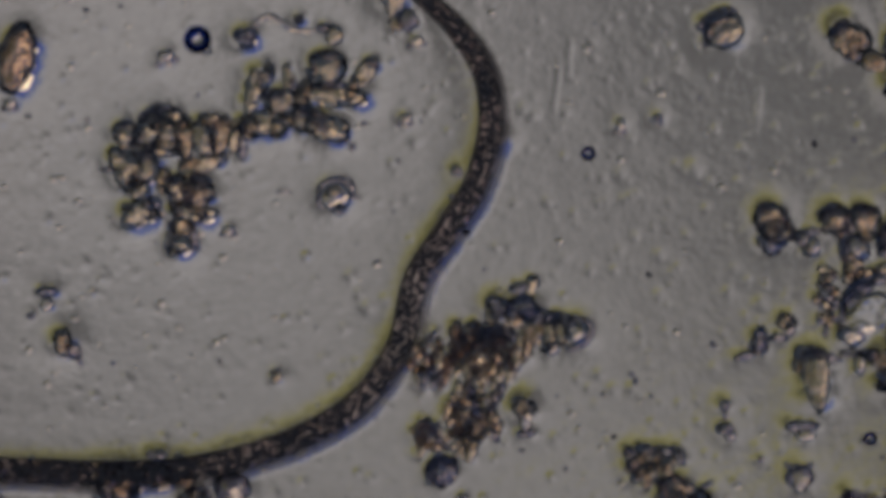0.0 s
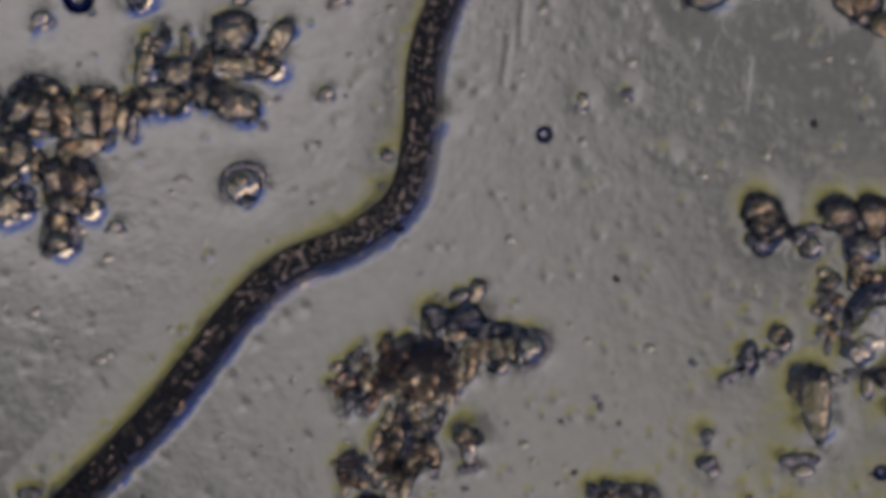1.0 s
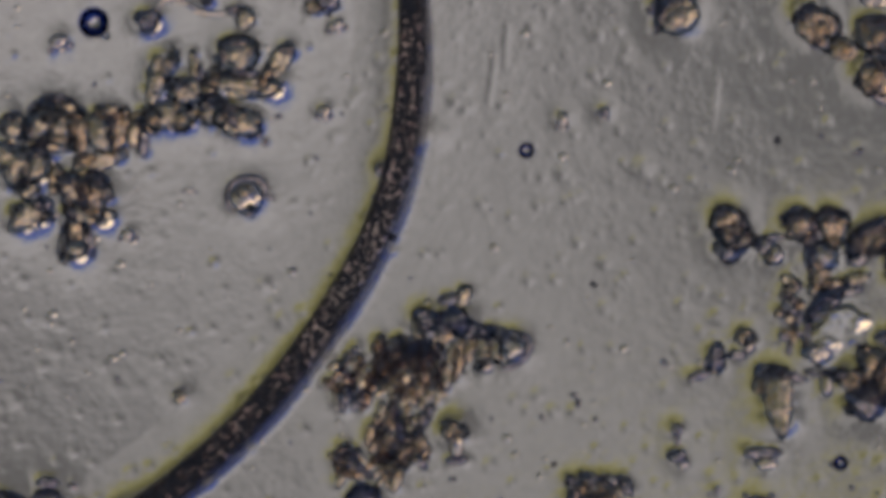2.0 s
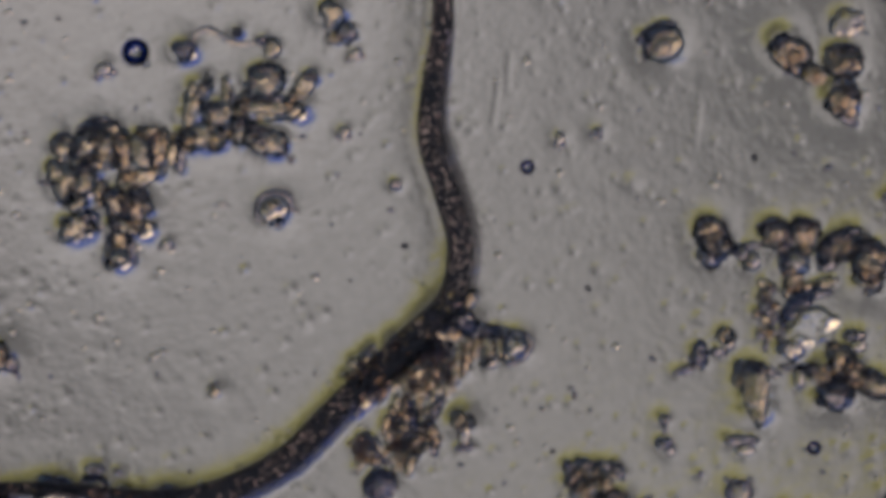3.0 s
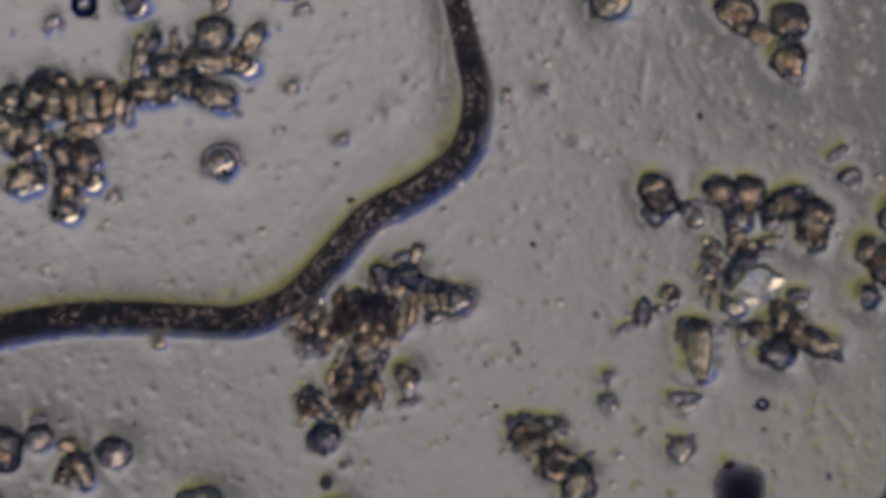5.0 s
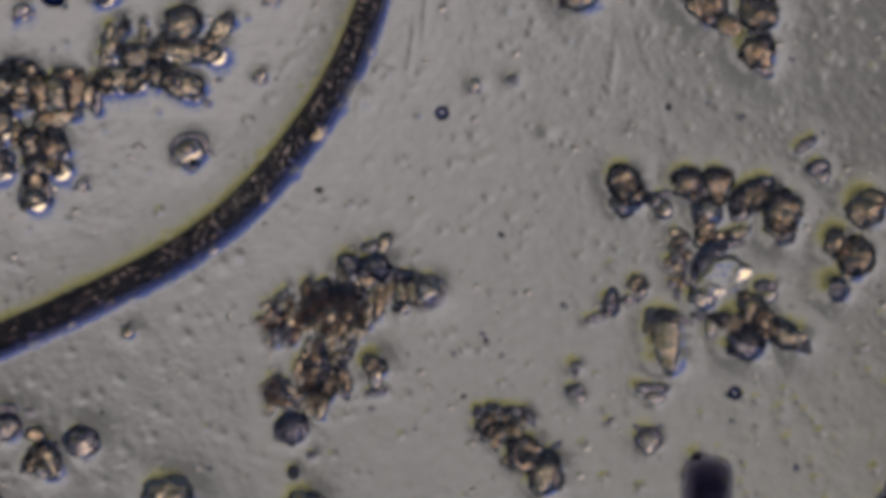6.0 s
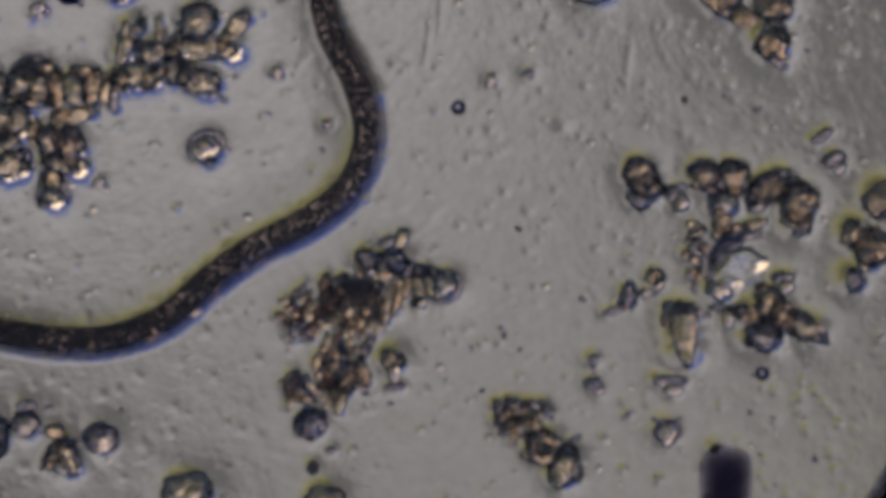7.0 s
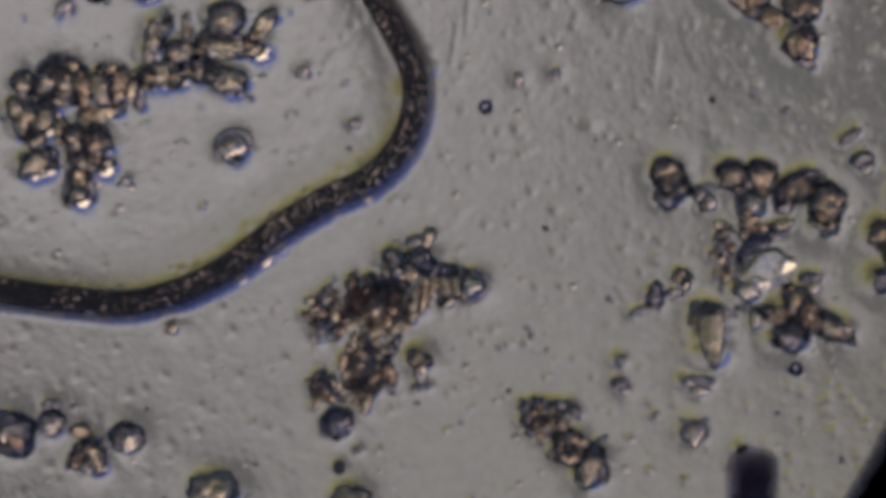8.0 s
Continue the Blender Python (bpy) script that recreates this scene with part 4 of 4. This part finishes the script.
def skirt(s0, s1, sides=30):
    """Water added along one length, gentler on one side, shaped for yellow and blue fringes."""
    bm = bmesh.new()
    mid = (s0 + s1) / 2

    def height(y, r):
        if y < 0:
            return 0.004 - WORM_Z + 0.48 * r * math.exp(-max(0.0, -y - 0.8 * r) / 0.022)
        begin = 0.75 if 0.64 < mid < 0.82 else 0.2
        u = min(1.0, max(0.0, (1.32 - y / r) / (1.32 - begin)))
        return 0.004 - WORM_Z + 0.415 * r * (1.32 - begin) * (u if u > 0.2 else u * u / 0.4 + 0.1)

    rings = []
    for s in (s0, s1):
        r = girth(s)
        rings.append([bm.verts.new((s - mid, y, height(y, r))) for y in (-r - 0.07 + (2.33 * r + 0.07) * k / sides for k in range(sides + 1))])
    for k in range(sides):
        bm.faces.new((rings[0][k], rings[1][k], rings[1][k + 1], rings[0][k + 1]))
    bmesh.ops.recalc_face_normals(bm, faces=bm.faces)
    if bm.faces[0].normal.z < 0:
        bmesh.ops.reverse_faces(bm, faces=bm.faces[:])
    return bm


worm = tagged(new("roundworm"), "dark brown speckled roundworm, bending from side to side on the slide", "worm")
segments = []
for i in range(SEGMENTS):
    s0 = HEAD + i * PITCH
    seg = part("body_ring", hose(s0 - 0.0008, s0 + PITCH + 0.0008, 0.95), FLESH, worm)
    part("water_film", skirt(s0, s0 + PITCH), WATER, seg)
    segments.append((s0 + PITCH / 2, seg))


# ---- what moves ----
BENDS = []


def bend(t, *xy):
    """The worm's line at t seconds, in thousandths, a point every 0.1 m along it from 0.9 m above the middle to 1.2 m below."""
    BENDS.append((t, [Vector((x / 1000, y / 1000)) for x, y in zip(xy[::2], xy[1::2])]))


def on_line(line, s):
    """Place and heading on a line at s."""
    u = (s + 0.9) / 0.1
    i = min(max(int(u), 1), len(line) - 3)
    u -= i
    a, b, c, d = line[i - 1:i + 3]
    p = 0.5 * (2 * b + (c - a) * u + (2 * a - 5 * b + 4 * c - d) * u * u + (3 * b - a - 3 * c + d) * u ** 3)
    v = 0.5 * ((c - a) + 2 * (2 * a - 5 * b + 4 * c - d) * u + 3 * (3 * b - a - 3 * c + d) * u * u)
    return p, math.degrees(math.atan2(v.y, v.x))


def motions():
    bend(0.0, -336, 541, -243, 505, -158, 453, -82, 387, -29, 304, -18, 205, -43, 109, -94, 26, -148, -59, -178, -176, -249, -275, -351, -337, -464, -376, -582, -398, -702, -402, -822, -398, -942, -393, -1042, -388, -1142, -382, -1241, -374, -1341, -367, -1441, -360)
    bend(0.1, -264, 698, -185, 636, -114, 566, -53, 487, -8, 397, 10, 302, -7, 203, -48, 117, -109, 39, -159, -49, -221, -150, -297, -237, -391, -305, -495, -358, -601, -405, -709, -449, -817, -492, -926, -533, -1020, -567, -1114, -600, -1208, -633, -1303, -666)
    bend(0.2, 167, 803, 132, 709, 98, 615, 65, 521, 34, 426, 4, 330, -31, 234, -64, 137, -95, 47, -142, -41, -221, -126, -300, -202, -379, -280, -465, -352, -553, -417, -640, -487, -728, -555, -817, -622, -898, -681, -979, -739, -1060, -797, -1142, -855)
    bend(0.3, 336, 667, 250, 616, 167, 560, 91, 495, 25, 420, -25, 334, -57, 240, -68, 140, -83, 42, -126, -53, -205, -126, -284, -197, -364, -266, -436, -344, -506, -424, -574, -506, -639, -589, -704, -673, -764, -753, -823, -834, -882, -915, -941, -996)
    bend(0.4, 220, 753, 154, 678, 92, 600, 36, 517, -10, 428, -42, 334, -60, 236, -56, 136, -72, 38, -130, -43, -208, -109, -288, -173, -358, -248, -428, -323, -501, -395, -574, -467, -649, -537, -724, -606, -798, -673, -873, -740, -947, -807, -1022, -873)
    bend(0.5, 297, 659, 211, 607, 130, 549, 55, 483, -8, 405, -55, 317, -70, 220, -55, 121, -53, 20, -105, -66, -193, -117, -269, -179, -339, -251, -408, -324, -481, -393, -552, -463, -625, -531, -699, -599, -774, -665, -849, -731, -925, -796, -1001, -861)
    bend(0.6, 81, 783, 36, 693, -5, 602, -38, 508, -62, 411, -74, 312, -75, 212, -53, 114, -42, 17, -104, -60, -188, -114, -261, -182, -323, -261, -388, -336, -454, -412, -522, -485, -590, -558, -660, -630, -730, -702, -800, -773, -870, -844, -941, -914)
    bend(0.7, -1, 777, -35, 683, -63, 587, -84, 489, -94, 390, -92, 290, -74, 192, -41, 98, -31, 0, -94, -76, -175, -134, -243, -207, -308, -283, -374, -358, -441, -432, -508, -506, -576, -580, -645, -652, -714, -725, -782, -798, -851, -870, -920, -942)
    bend(0.8, 15, 757, -26, 666, -59, 572, -83, 475, -91, 375, -84, 275, -56, 180, -17, 88, -25, -9, -96, -78, -177, -137, -247, -208, -313, -283, -385, -353, -465, -413, -550, -466, -639, -511, -731, -551, -824, -587, -918, -621, -1013, -653, -1108, -683)
    bend(0.9, 42, 820, 14, 723, -10, 626, -29, 528, -42, 429, -46, 329, -40, 230, -28, 131, -40, 33, -116, -30, -203, -78, -274, -148, -340, -224, -406, -298, -481, -365, -556, -430, -635, -492, -717, -550, -799, -606, -883, -661, -967, -715, -1052, -767)
    bend(1.0, 365, 693, 279, 642, 196, 585, 120, 521, 53, 446, 3, 360, -25, 265, -31, 166, -56, 69, -132, 7, -224, -31, -298, -96, -360, -176, -422, -253, -492, -325, -563, -396, -634, -466, -705, -536, -777, -606, -849, -675, -921, -745, -993, -814)
    bend(1.1, 154, 811, 108, 723, 65, 632, 27, 540, -2, 444, -23, 346, -31, 247, -29, 147, -61, 54, -137, -10, -219, -67, -283, -143, -342, -224, -410, -297, -489, -358, -568, -420, -648, -480, -729, -538, -811, -596, -893, -653, -976, -709, -1059, -765)
    bend(1.2, -30, 834, -37, 734, -42, 634, -45, 534, -45, 434, -43, 334, -31, 235, -30, 135, -62, 42, -134, -27, -213, -89, -277, -165, -336, -246, -407, -316, -483, -381, -561, -444, -642, -503, -725, -558, -810, -611, -896, -662, -982, -712, -1069, -762)
    bend(1.3, -15, 834, -25, 735, -33, 635, -39, 535, -42, 435, -43, 335, -33, 236, -35, 136, -67, 42, -134, -32, -204, -102, -260, -185, -320, -265, -396, -329, -476, -389, -558, -446, -643, -500, -729, -551, -816, -599, -904, -646, -993, -693, -1082, -738)
    bend(1.4, 75, 817, 61, 718, 47, 619, 30, 521, 10, 423, -12, 325, -36, 228, -69, 134, -105, 40, -148, -50, -201, -135, -257, -217, -322, -294, -397, -359, -478, -418, -563, -471, -652, -517, -743, -557, -836, -595, -929, -630, -1024, -663, -1118, -695)
    bend(1.5, 12, 822, 5, 722, -3, 622, -9, 523, -20, 423, -32, 324, -45, 225, -64, 126, -88, 30, -125, -64, -169, -152, -227, -233, -297, -307, -375, -373, -457, -430, -542, -482, -632, -527, -723, -568, -816, -605, -909, -640, -1004, -674, -1098, -706)
    bend(1.6, -155, 813, -126, 717, -100, 621, -79, 523, -63, 424, -54, 325, -56, 225, -65, 126, -89, 29, -121, -66, -164, -157, -218, -240, -286, -314, -367, -372, -453, -423, -545, -461, -641, -491, -738, -514, -836, -532, -935, -546, -1035, -559, -1134, -570)
    bend(1.7, -171, 805, -132, 712, -98, 618, -70, 522, -51, 424, -40, 325, -42, 225, -57, 126, -88, 31, -131, -59, -180, -146, -239, -227, -307, -300, -383, -365, -463, -424, -547, -479, -634, -528, -724, -573, -814, -616, -905, -657, -997, -696, -1089, -735)
    bend(2.8, 242, 770, 195, 681, 151, 591, 109, 501, 70, 408, 34, 315, 6, 219, -26, 124, -67, 33, -129, -45, -204, -111, -274, -182, -340, -257, -410, -328, -485, -394, -563, -458, -643, -517, -726, -573, -810, -627, -895, -680, -981, -731, -1067, -782)
    bend(2.9, 312, 653, 225, 603, 145, 543, 98, 471, 43, 388, -10, 297, -27, 197, -14, 98, -20, 1, -94, -81, -170, -145, -241, -211, -303, -290, -367, -366, -434, -441, -501, -515, -570, -587, -639, -659, -710, -731, -780, -801, -851, -872, -922, -943)
    bend(3.0, -54, 709, -23, 614, -3, 516, 2, 416, -10, 318, -15, 219, 14, 124, 38, 28, 20, -69, -50, -140, -122, -208, -194, -278, -265, -348, -352, -396, -448, -425, -548, -428, -647, -418, -747, -415, -847, -415, -947, -417, -1047, -420, -1147, -425)
    bend(3.1, -227, 632, -153, 564, -93, 485, -42, 399, -44, 300, -22, 202, 27, 116, 55, 21, 29, -74, -41, -145, -114, -213, -179, -289, -256, -352, -349, -389, -448, -400, -548, -392, -644, -365, -735, -324, -821, -273, -903, -217, -981, -154, -1055, -87)
    bend(3.2, -139, 704, -97, 613, -63, 519, -36, 423, -41, 324, -34, 225, 7, 134, 40, 40, 19, -56, -42, -135, -114, -205, -182, -278, -251, -350, -340, -395, -438, -412, -538, -411, -637, -401, -736, -385, -834, -364, -931, -340, -1026, -310, -1121, -278)
    bend(3.3, 156, 695, 95, 616, 44, 530, 8, 437, -17, 340, -18, 241, 6, 143, 32, 47, 4, -46, -68, -115, -137, -187, -197, -267, -263, -342, -348, -394, -445, -416, -545, -423, -645, -426, -745, -432, -844, -441, -944, -451, -1043, -465, -1142, -480)
    bend(3.4, 206, 690, 141, 614, 85, 532, 43, 441, 10, 347, -3, 248, 16, 150, 36, 53, -2, -37, -75, -106, -142, -179, -201, -260, -268, -334, -353, -385, -448, -416, -547, -428, -647, -435, -747, -442, -847, -448, -947, -454, -1047, -458, -1146, -462)
    bend(3.5, 234, 653, 156, 591, 86, 519, 33, 435, -4, 343, -7, 243, 33, 152, 44, 54, -4, -30, -83, -92, -151, -166, -211, -245, -280, -317, -365, -369, -460, -399, -558, -419, -658, -431, -757, -439, -857, -447, -957, -453, -1057, -458, -1157, -462)
    bend(3.6, 137, 689, 79, 608, 33, 519, 6, 423, -8, 325, 9, 227, 50, 136, 66, 40, 9, -41, -65, -108, -133, -181, -197, -258, -273, -322, -364, -364, -461, -385, -561, -395, -660, -403, -760, -408, -860, -415, -960, -422, -1060, -429, -1159, -438)
    bend(3.7, 22, 682, -15, 589, -37, 492, -41, 392, -27, 293, 17, 204, 69, 120, 79, 22, 28, -62, -42, -133, -105, -210, -166, -290, -249, -345, -345, -371, -445, -370, -544, -355, -639, -327, -734, -294, -829, -262, -924, -231, -1019, -201, -1114, -170)
    bend(3.8, -283, 592, -236, 504, -187, 416, -140, 328, -89, 243, -16, 175, 54, 104, 88, 12, 55, -81, -10, -156, -75, -232, -138, -310, -220, -365, -318, -379, -414, -355, -505, -313, -590, -260, -669, -199, -740, -129, -805, -52, -864, 28, -917, 113)
    bend(3.9, -209, 630, -192, 531, -164, 435, -126, 343, -77, 256, -6, 185, 63, 114, 85, 18, 50, -74, -14, -152, -78, -228, -148, -299, -237, -344, -336, -354, -434, -335, -527, -297, -615, -250, -700, -198, -785, -145, -867, -88, -948, -29, -1027, 32)
    bend(4.0, 85, 674, 41, 584, 12, 489, 2, 389, 18, 291, 67, 205, 109, 115, 94, 17, 28, -57, -47, -124, -114, -198, -192, -260, -284, -299, -383, -306, -482, -290, -580, -270, -679, -260, -779, -253, -879, -249, -979, -246, -1079, -245, -1179, -245)
    bend(4.1, 231, 664, 166, 588, 113, 504, 78, 410, 58, 313, 79, 217, 115, 124, 78, 33, 7, -37, -68, -103, -138, -174, -217, -235, -311, -269, -410, -278, -510, -270, -609, -261, -709, -259, -809, -259, -909, -260, -1009, -265, -1109, -271, -1209, -279)
    bend(4.2, 176, 689, 127, 602, 90, 509, 73, 410, 66, 311, 93, 215, 118, 120, 82, 28, 7, -38, -67, -104, -136, -177, -213, -240, -309, -266, -409, -267, -508, -259, -608, -251, -708, -251, -808, -252, -908, -254, -1008, -259, -1108, -266, -1207, -274)
    bend(4.3, 93, 710, 77, 611, 69, 512, 72, 412, 81, 312, 109, 216, 121, 119, 79, 30, 3, -35, -71, -102, -139, -175, -220, -233, -316, -260, -416, -260, -516, -251, -615, -243, -715, -240, -815, -239, -915, -242, -1015, -248, -1115, -256, -1214, -266)
    bend(4.4, 68, 715, 57, 615, 53, 515, 59, 415, 70, 316, 101, 221, 112, 122, 69, 34, -3, -35, -78, -101, -148, -172, -230, -228, -328, -247, -428, -247, -528, -238, -627, -230, -727, -233, -827, -240, -926, -252, -1025, -269, -1122, -290, -1220, -313)
    bend(4.5, 117, 697, 79, 605, 54, 508, 48, 409, 64, 311, 97, 216, 113, 119, 81, 25, 7, -42, -67, -109, -138, -179, -226, -225, -325, -237, -425, -230, -524, -220, -624, -217, -724, -223, -822, -243, -918, -273, -1010, -311, -1099, -356, -1187, -405)
    bend(4.6, 51, 702, 54, 602, 61, 503, 74, 404, 92, 305, 122, 210, 130, 111, 86, 23, 11, -43, -67, -105, -145, -168, -234, -212, -333, -220, -433, -212, -533, -206, -633, -212, -731, -228, -827, -256, -921, -291, -1011, -333, -1099, -381, -1185, -432)
    bend(4.7, 300, 674, 246, 590, 201, 500, 171, 405, 150, 308, 158, 208, 136, 112, 67, 41, -18, -11, -100, -68, -177, -132, -268, -171, -367, -180, -467, -177, -567, -177, -666, -190, -762, -219, -853, -261, -937, -314, -1016, -375, -1091, -442, -1162, -512)
    bend(4.8, 343, 655, 287, 571, 240, 484, 204, 390, 175, 295, 170, 195, 146, 99, 75, 30, -12, -18, -98, -69, -185, -117, -281, -148, -380, -155, -480, -154, -580, -158, -677, -182, -768, -222, -853, -275, -931, -338, -1001, -409, -1067, -484, -1130, -562)
    bend(4.9, 269, 682, 229, 591, 195, 497, 173, 399, 159, 300, 166, 201, 143, 106, 69, 40, -16, -13, -96, -73, -179, -128, -274, -157, -374, -162, -474, -161, -573, -171, -671, -194, -766, -223, -859, -261, -948, -305, -1035, -355, -1120, -408, -1203, -464)
    bend(5.0, 23, 683, 55, 588, 85, 493, 112, 397, 138, 300, 158, 203, 133, 108, 56, 45, -30, -5, -96, -80, -164, -152, -257, -188, -357, -187, -457, -183, -557, -187, -655, -203, -752, -227, -848, -257, -941, -292, -1033, -332, -1124, -374, -1214, -418)
    bend(5.1, -124, 663, -59, 587, 1, 507, 52, 421, 92, 330, 126, 236, 109, 140, 43, 65, -32, -1, -92, -80, -165, -148, -259, -181, -358, -187, -458, -185, -558, -184, -658, -194, -757, -209, -854, -229, -951, -254, -1047, -284, -1141, -316, -1235, -350)
    bend(5.2, -360, 479, -261, 467, -164, 444, -71, 406, 13, 353, 71, 273, 64, 176, 11, 91, -43, 7, -93, -80, -160, -153, -253, -186, -353, -192, -453, -186, -552, -178, -652, -172, -752, -166, -852, -162, -952, -158, -1052, -155, -1152, -152, -1252, -150)
    bend(6.3, 154, 842, 130, 745, 104, 648, 77, 552, 45, 457, 9, 364, -31, 273, -77, 184, -136, 104, -204, 30, -280, -35, -361, -93, -446, -146, -531, -199, -617, -249, -705, -297, -793, -345, -882, -391, -971, -436, -1060, -481, -1150, -525, -1240, -569)
    bend(6.4, 367, 745, 295, 676, 225, 605, 157, 531, 93, 455, 34, 374, -21, 291, -65, 201, -110, 112, -178, 39, -266, -8, -357, -50, -443, -101, -528, -154, -612, -207, -697, -261, -781, -315, -865, -370, -948, -425, -1032, -479, -1115, -534, -1199, -589)
    bend(6.5, 458, 600, 362, 572, 268, 537, 178, 494, 94, 440, 22, 371, -38, 291, -66, 196, -95, 101, -161, 26, -251, -17, -345, -51, -433, -99, -517, -152, -599, -210, -682, -266, -765, -321, -849, -375, -934, -428, -1019, -481, -1104, -533, -1189, -586)
    bend(6.6, 327, 744, 252, 679, 179, 610, 111, 537, 50, 458, 0, 371, -44, 281, -58, 183, -88, 88, -157, 17, -245, -31, -334, -76, -419, -128, -504, -181, -592, -229, -682, -272, -775, -310, -869, -344, -964, -374, -1060, -402, -1157, -428, -1254, -452)
    bend(6.7, 183, 824, 131, 738, 83, 651, 39, 561, 2, 468, -24, 371, -46, 274, -40, 174, -71, 81, -146, 16, -235, -31, -320, -82, -401, -141, -482, -200, -572, -242, -669, -266, -769, -276, -868, -270, -967, -251, -1063, -225, -1158, -194, -1251, -158)
    bend(6.8, 7, 811, -15, 714, -34, 616, -47, 517, -53, 417, -52, 317, -36, 219, -18, 121, -47, 27, -123, -37, -211, -83, -298, -133, -381, -190, -468, -238, -566, -257, -666, -257, -765, -256, -865, -246, -964, -231, -1062, -210, -1159, -187, -1256, -162)
    bend(6.9, -2, 809, -28, 712, -49, 614, -63, 515, -67, 416, -61, 316, -33, 221, -14, 123, -50, 31, -125, -34, -215, -78, -295, -138, -376, -196, -466, -238, -565, -250, -665, -246, -765, -242, -864, -231, -963, -216, -1062, -198, -1159, -177, -1257, -155)
    bend(7.0, -57, 792, -80, 695, -97, 596, -103, 497, -96, 397, -73, 300, -27, 211, -6, 114, -39, 21, -116, -41, -204, -87, -286, -145, -361, -210, -453, -247, -553, -253, -652, -239, -750, -222, -848, -202, -945, -178, -1041, -151, -1137, -123, -1233, -93)
    bend(7.1, -251, 759, -224, 663, -194, 567, -161, 473, -123, 380, -82, 289, -25, 207, 1, 113, -35, 21, -116, -37, -203, -86, -285, -143, -358, -211, -451, -246, -551, -242, -649, -222, -744, -192, -837, -154, -926, -109, -1012, -59, -1097, -5, -1179, 51)
    bend(7.2, -306, 733, -248, 651, -192, 569, -139, 484, -90, 397, -47, 306, -4, 216, 8, 119, -38, 31, -117, -30, -203, -79, -282, -141, -359, -204, -451, -243, -550, -247, -649, -237, -748, -219, -845, -195, -940, -165, -1034, -131, -1127, -94, -1219, -55)
    bend(7.3, -342, 686, -267, 621, -195, 551, -129, 476, -72, 394, -26, 305, 10, 212, 8, 113, -40, 28, -122, -30, -208, -79, -288, -140, -366, -202, -458, -240, -558, -247, -657, -239, -756, -226, -854, -206, -951, -179, -1046, -149, -1140, -115, -1234, -80)
    bend(7.4, -319, 723, -251, 649, -187, 573, -128, 492, -76, 407, -35, 316, 0, 222, 1, 123, -40, 33, -121, -24, -210, -71, -291, -129, -365, -196, -456, -236, -555, -249, -655, -247, -754, -237, -853, -221, -951, -199, -1047, -173, -1143, -144, -1238, -113)
    bend(7.5, -386, 667, -309, 603, -235, 536, -165, 464, -101, 387, -46, 304, 3, 217, 2, 118, -47, 33, -131, -22, -214, -77, -284, -148, -360, -211, -454, -247, -553, -252, -653, -243, -752, -229, -850, -212, -948, -190, -1045, -166, -1141, -140, -1238, -113)
    bend(7.6, -524, 447, -424, 435, -327, 414, -232, 381, -144, 334, -61, 278, -3, 198, 2, 101, -44, 13, -116, -56, -193, -120, -268, -186, -358, -227, -458, -231, -555, -210, -644, -164, -728, -109, -807, -48, -881, 19, -952, 89, -1021, 162, -1087, 237)
    bend(7.7, -555, 378, -455, 381, -355, 373, -256, 358, -163, 322, -73, 280, -9, 204, -10, 107, -63, 23, -129, -52, -193, -129, -267, -196, -363, -218, -462, -205, -557, -173, -646, -128, -728, -72, -803, -6, -870, 69, -929, 150, -983, 234, -1033, 320)
    bend(7.8, -499, 435, -399, 431, -300, 417, -205, 387, -117, 340, -38, 280, 18, 197, 17, 99, -46, 23, -129, -33, -204, -99, -280, -164, -372, -202, -471, -206, -570, -191, -668, -173, -765, -148, -861, -121, -956, -90, -1051, -57, -1144, -22, -1238, 14)
    bend(7.9, -370, 625, -282, 578, -198, 524, -121, 460, -55, 385, -4, 299, 35, 207, 23, 110, -39, 33, -128, -12, -212, -66, -295, -122, -386, -163, -485, -175, -585, -173, -685, -165, -784, -150, -881, -129, -978, -103, -1073, -73, -1168, -41, -1262, -6)
    bend(8.0, -379, 638, -293, 586, -211, 528, -135, 464, -67, 390, -12, 307, 30, 217, 19, 119, -41, 41, -130, -5, -214, -58, -292, -120, -381, -166, -478, -189, -578, -184, -677, -172, -776, -157, -874, -139, -972, -119, -1070, -97, -1167, -74, -1264, -51)
    lines = list(BENDS)
    for (t0, a), (t1, b) in zip(BENDS, BENDS[1:]):  # an even swing across the longer pauses
        n = round((t1 - t0) / 0.22)
        for k in range(1, n if t1 - t0 > 0.5 else 0):
            u = k / n
            u = u * u * (3 - 2 * u)
            lines.append((t0 + (t1 - t0) * k / n, [p.lerp(q, u) for p, q in zip(a, b)]))
    lines.sort(key=lambda row: row[0])
    for s, seg in segments:
        rows = []
        for t, line in lines:
            p, heading = on_line(line, s)
            rows.append((t, pose(p.x, p.y, WORM_Z, 0, 0, heading)))
        walk(seg, rows)
    x, y = P(1442, 768)
    walk(swimmer, [(t, pose(x + dx, y + dy, 0)) for t, dx, dy in ((0.0, -0.01, -0.01), (3.5, 0, 0), (4.5, 0.006, 0.001), (6.5, 0.024, 0.012), (7.0, 0.033, 0.026), (7.5, 0.037, 0.033), (8.0, 0.044, 0.035))])
    # the field's edge slides against the view
    slip = ((0.0, 0.0, 0.051), (6.0, -0.003, 0.053), (6.5, -0.009, 0.056), (7.0, -0.019, 0.061), (7.5, -0.036, 0.061), (8.0, -0.054, 0.071))
    ts, xs, ys = zip(*slip)
    walk(field_stop, [(t, pose(x + np.interp(t, ts, xs), y + np.interp(t, ts, ys), 0)) for t, x, y, s, turn in EYES])


motions()
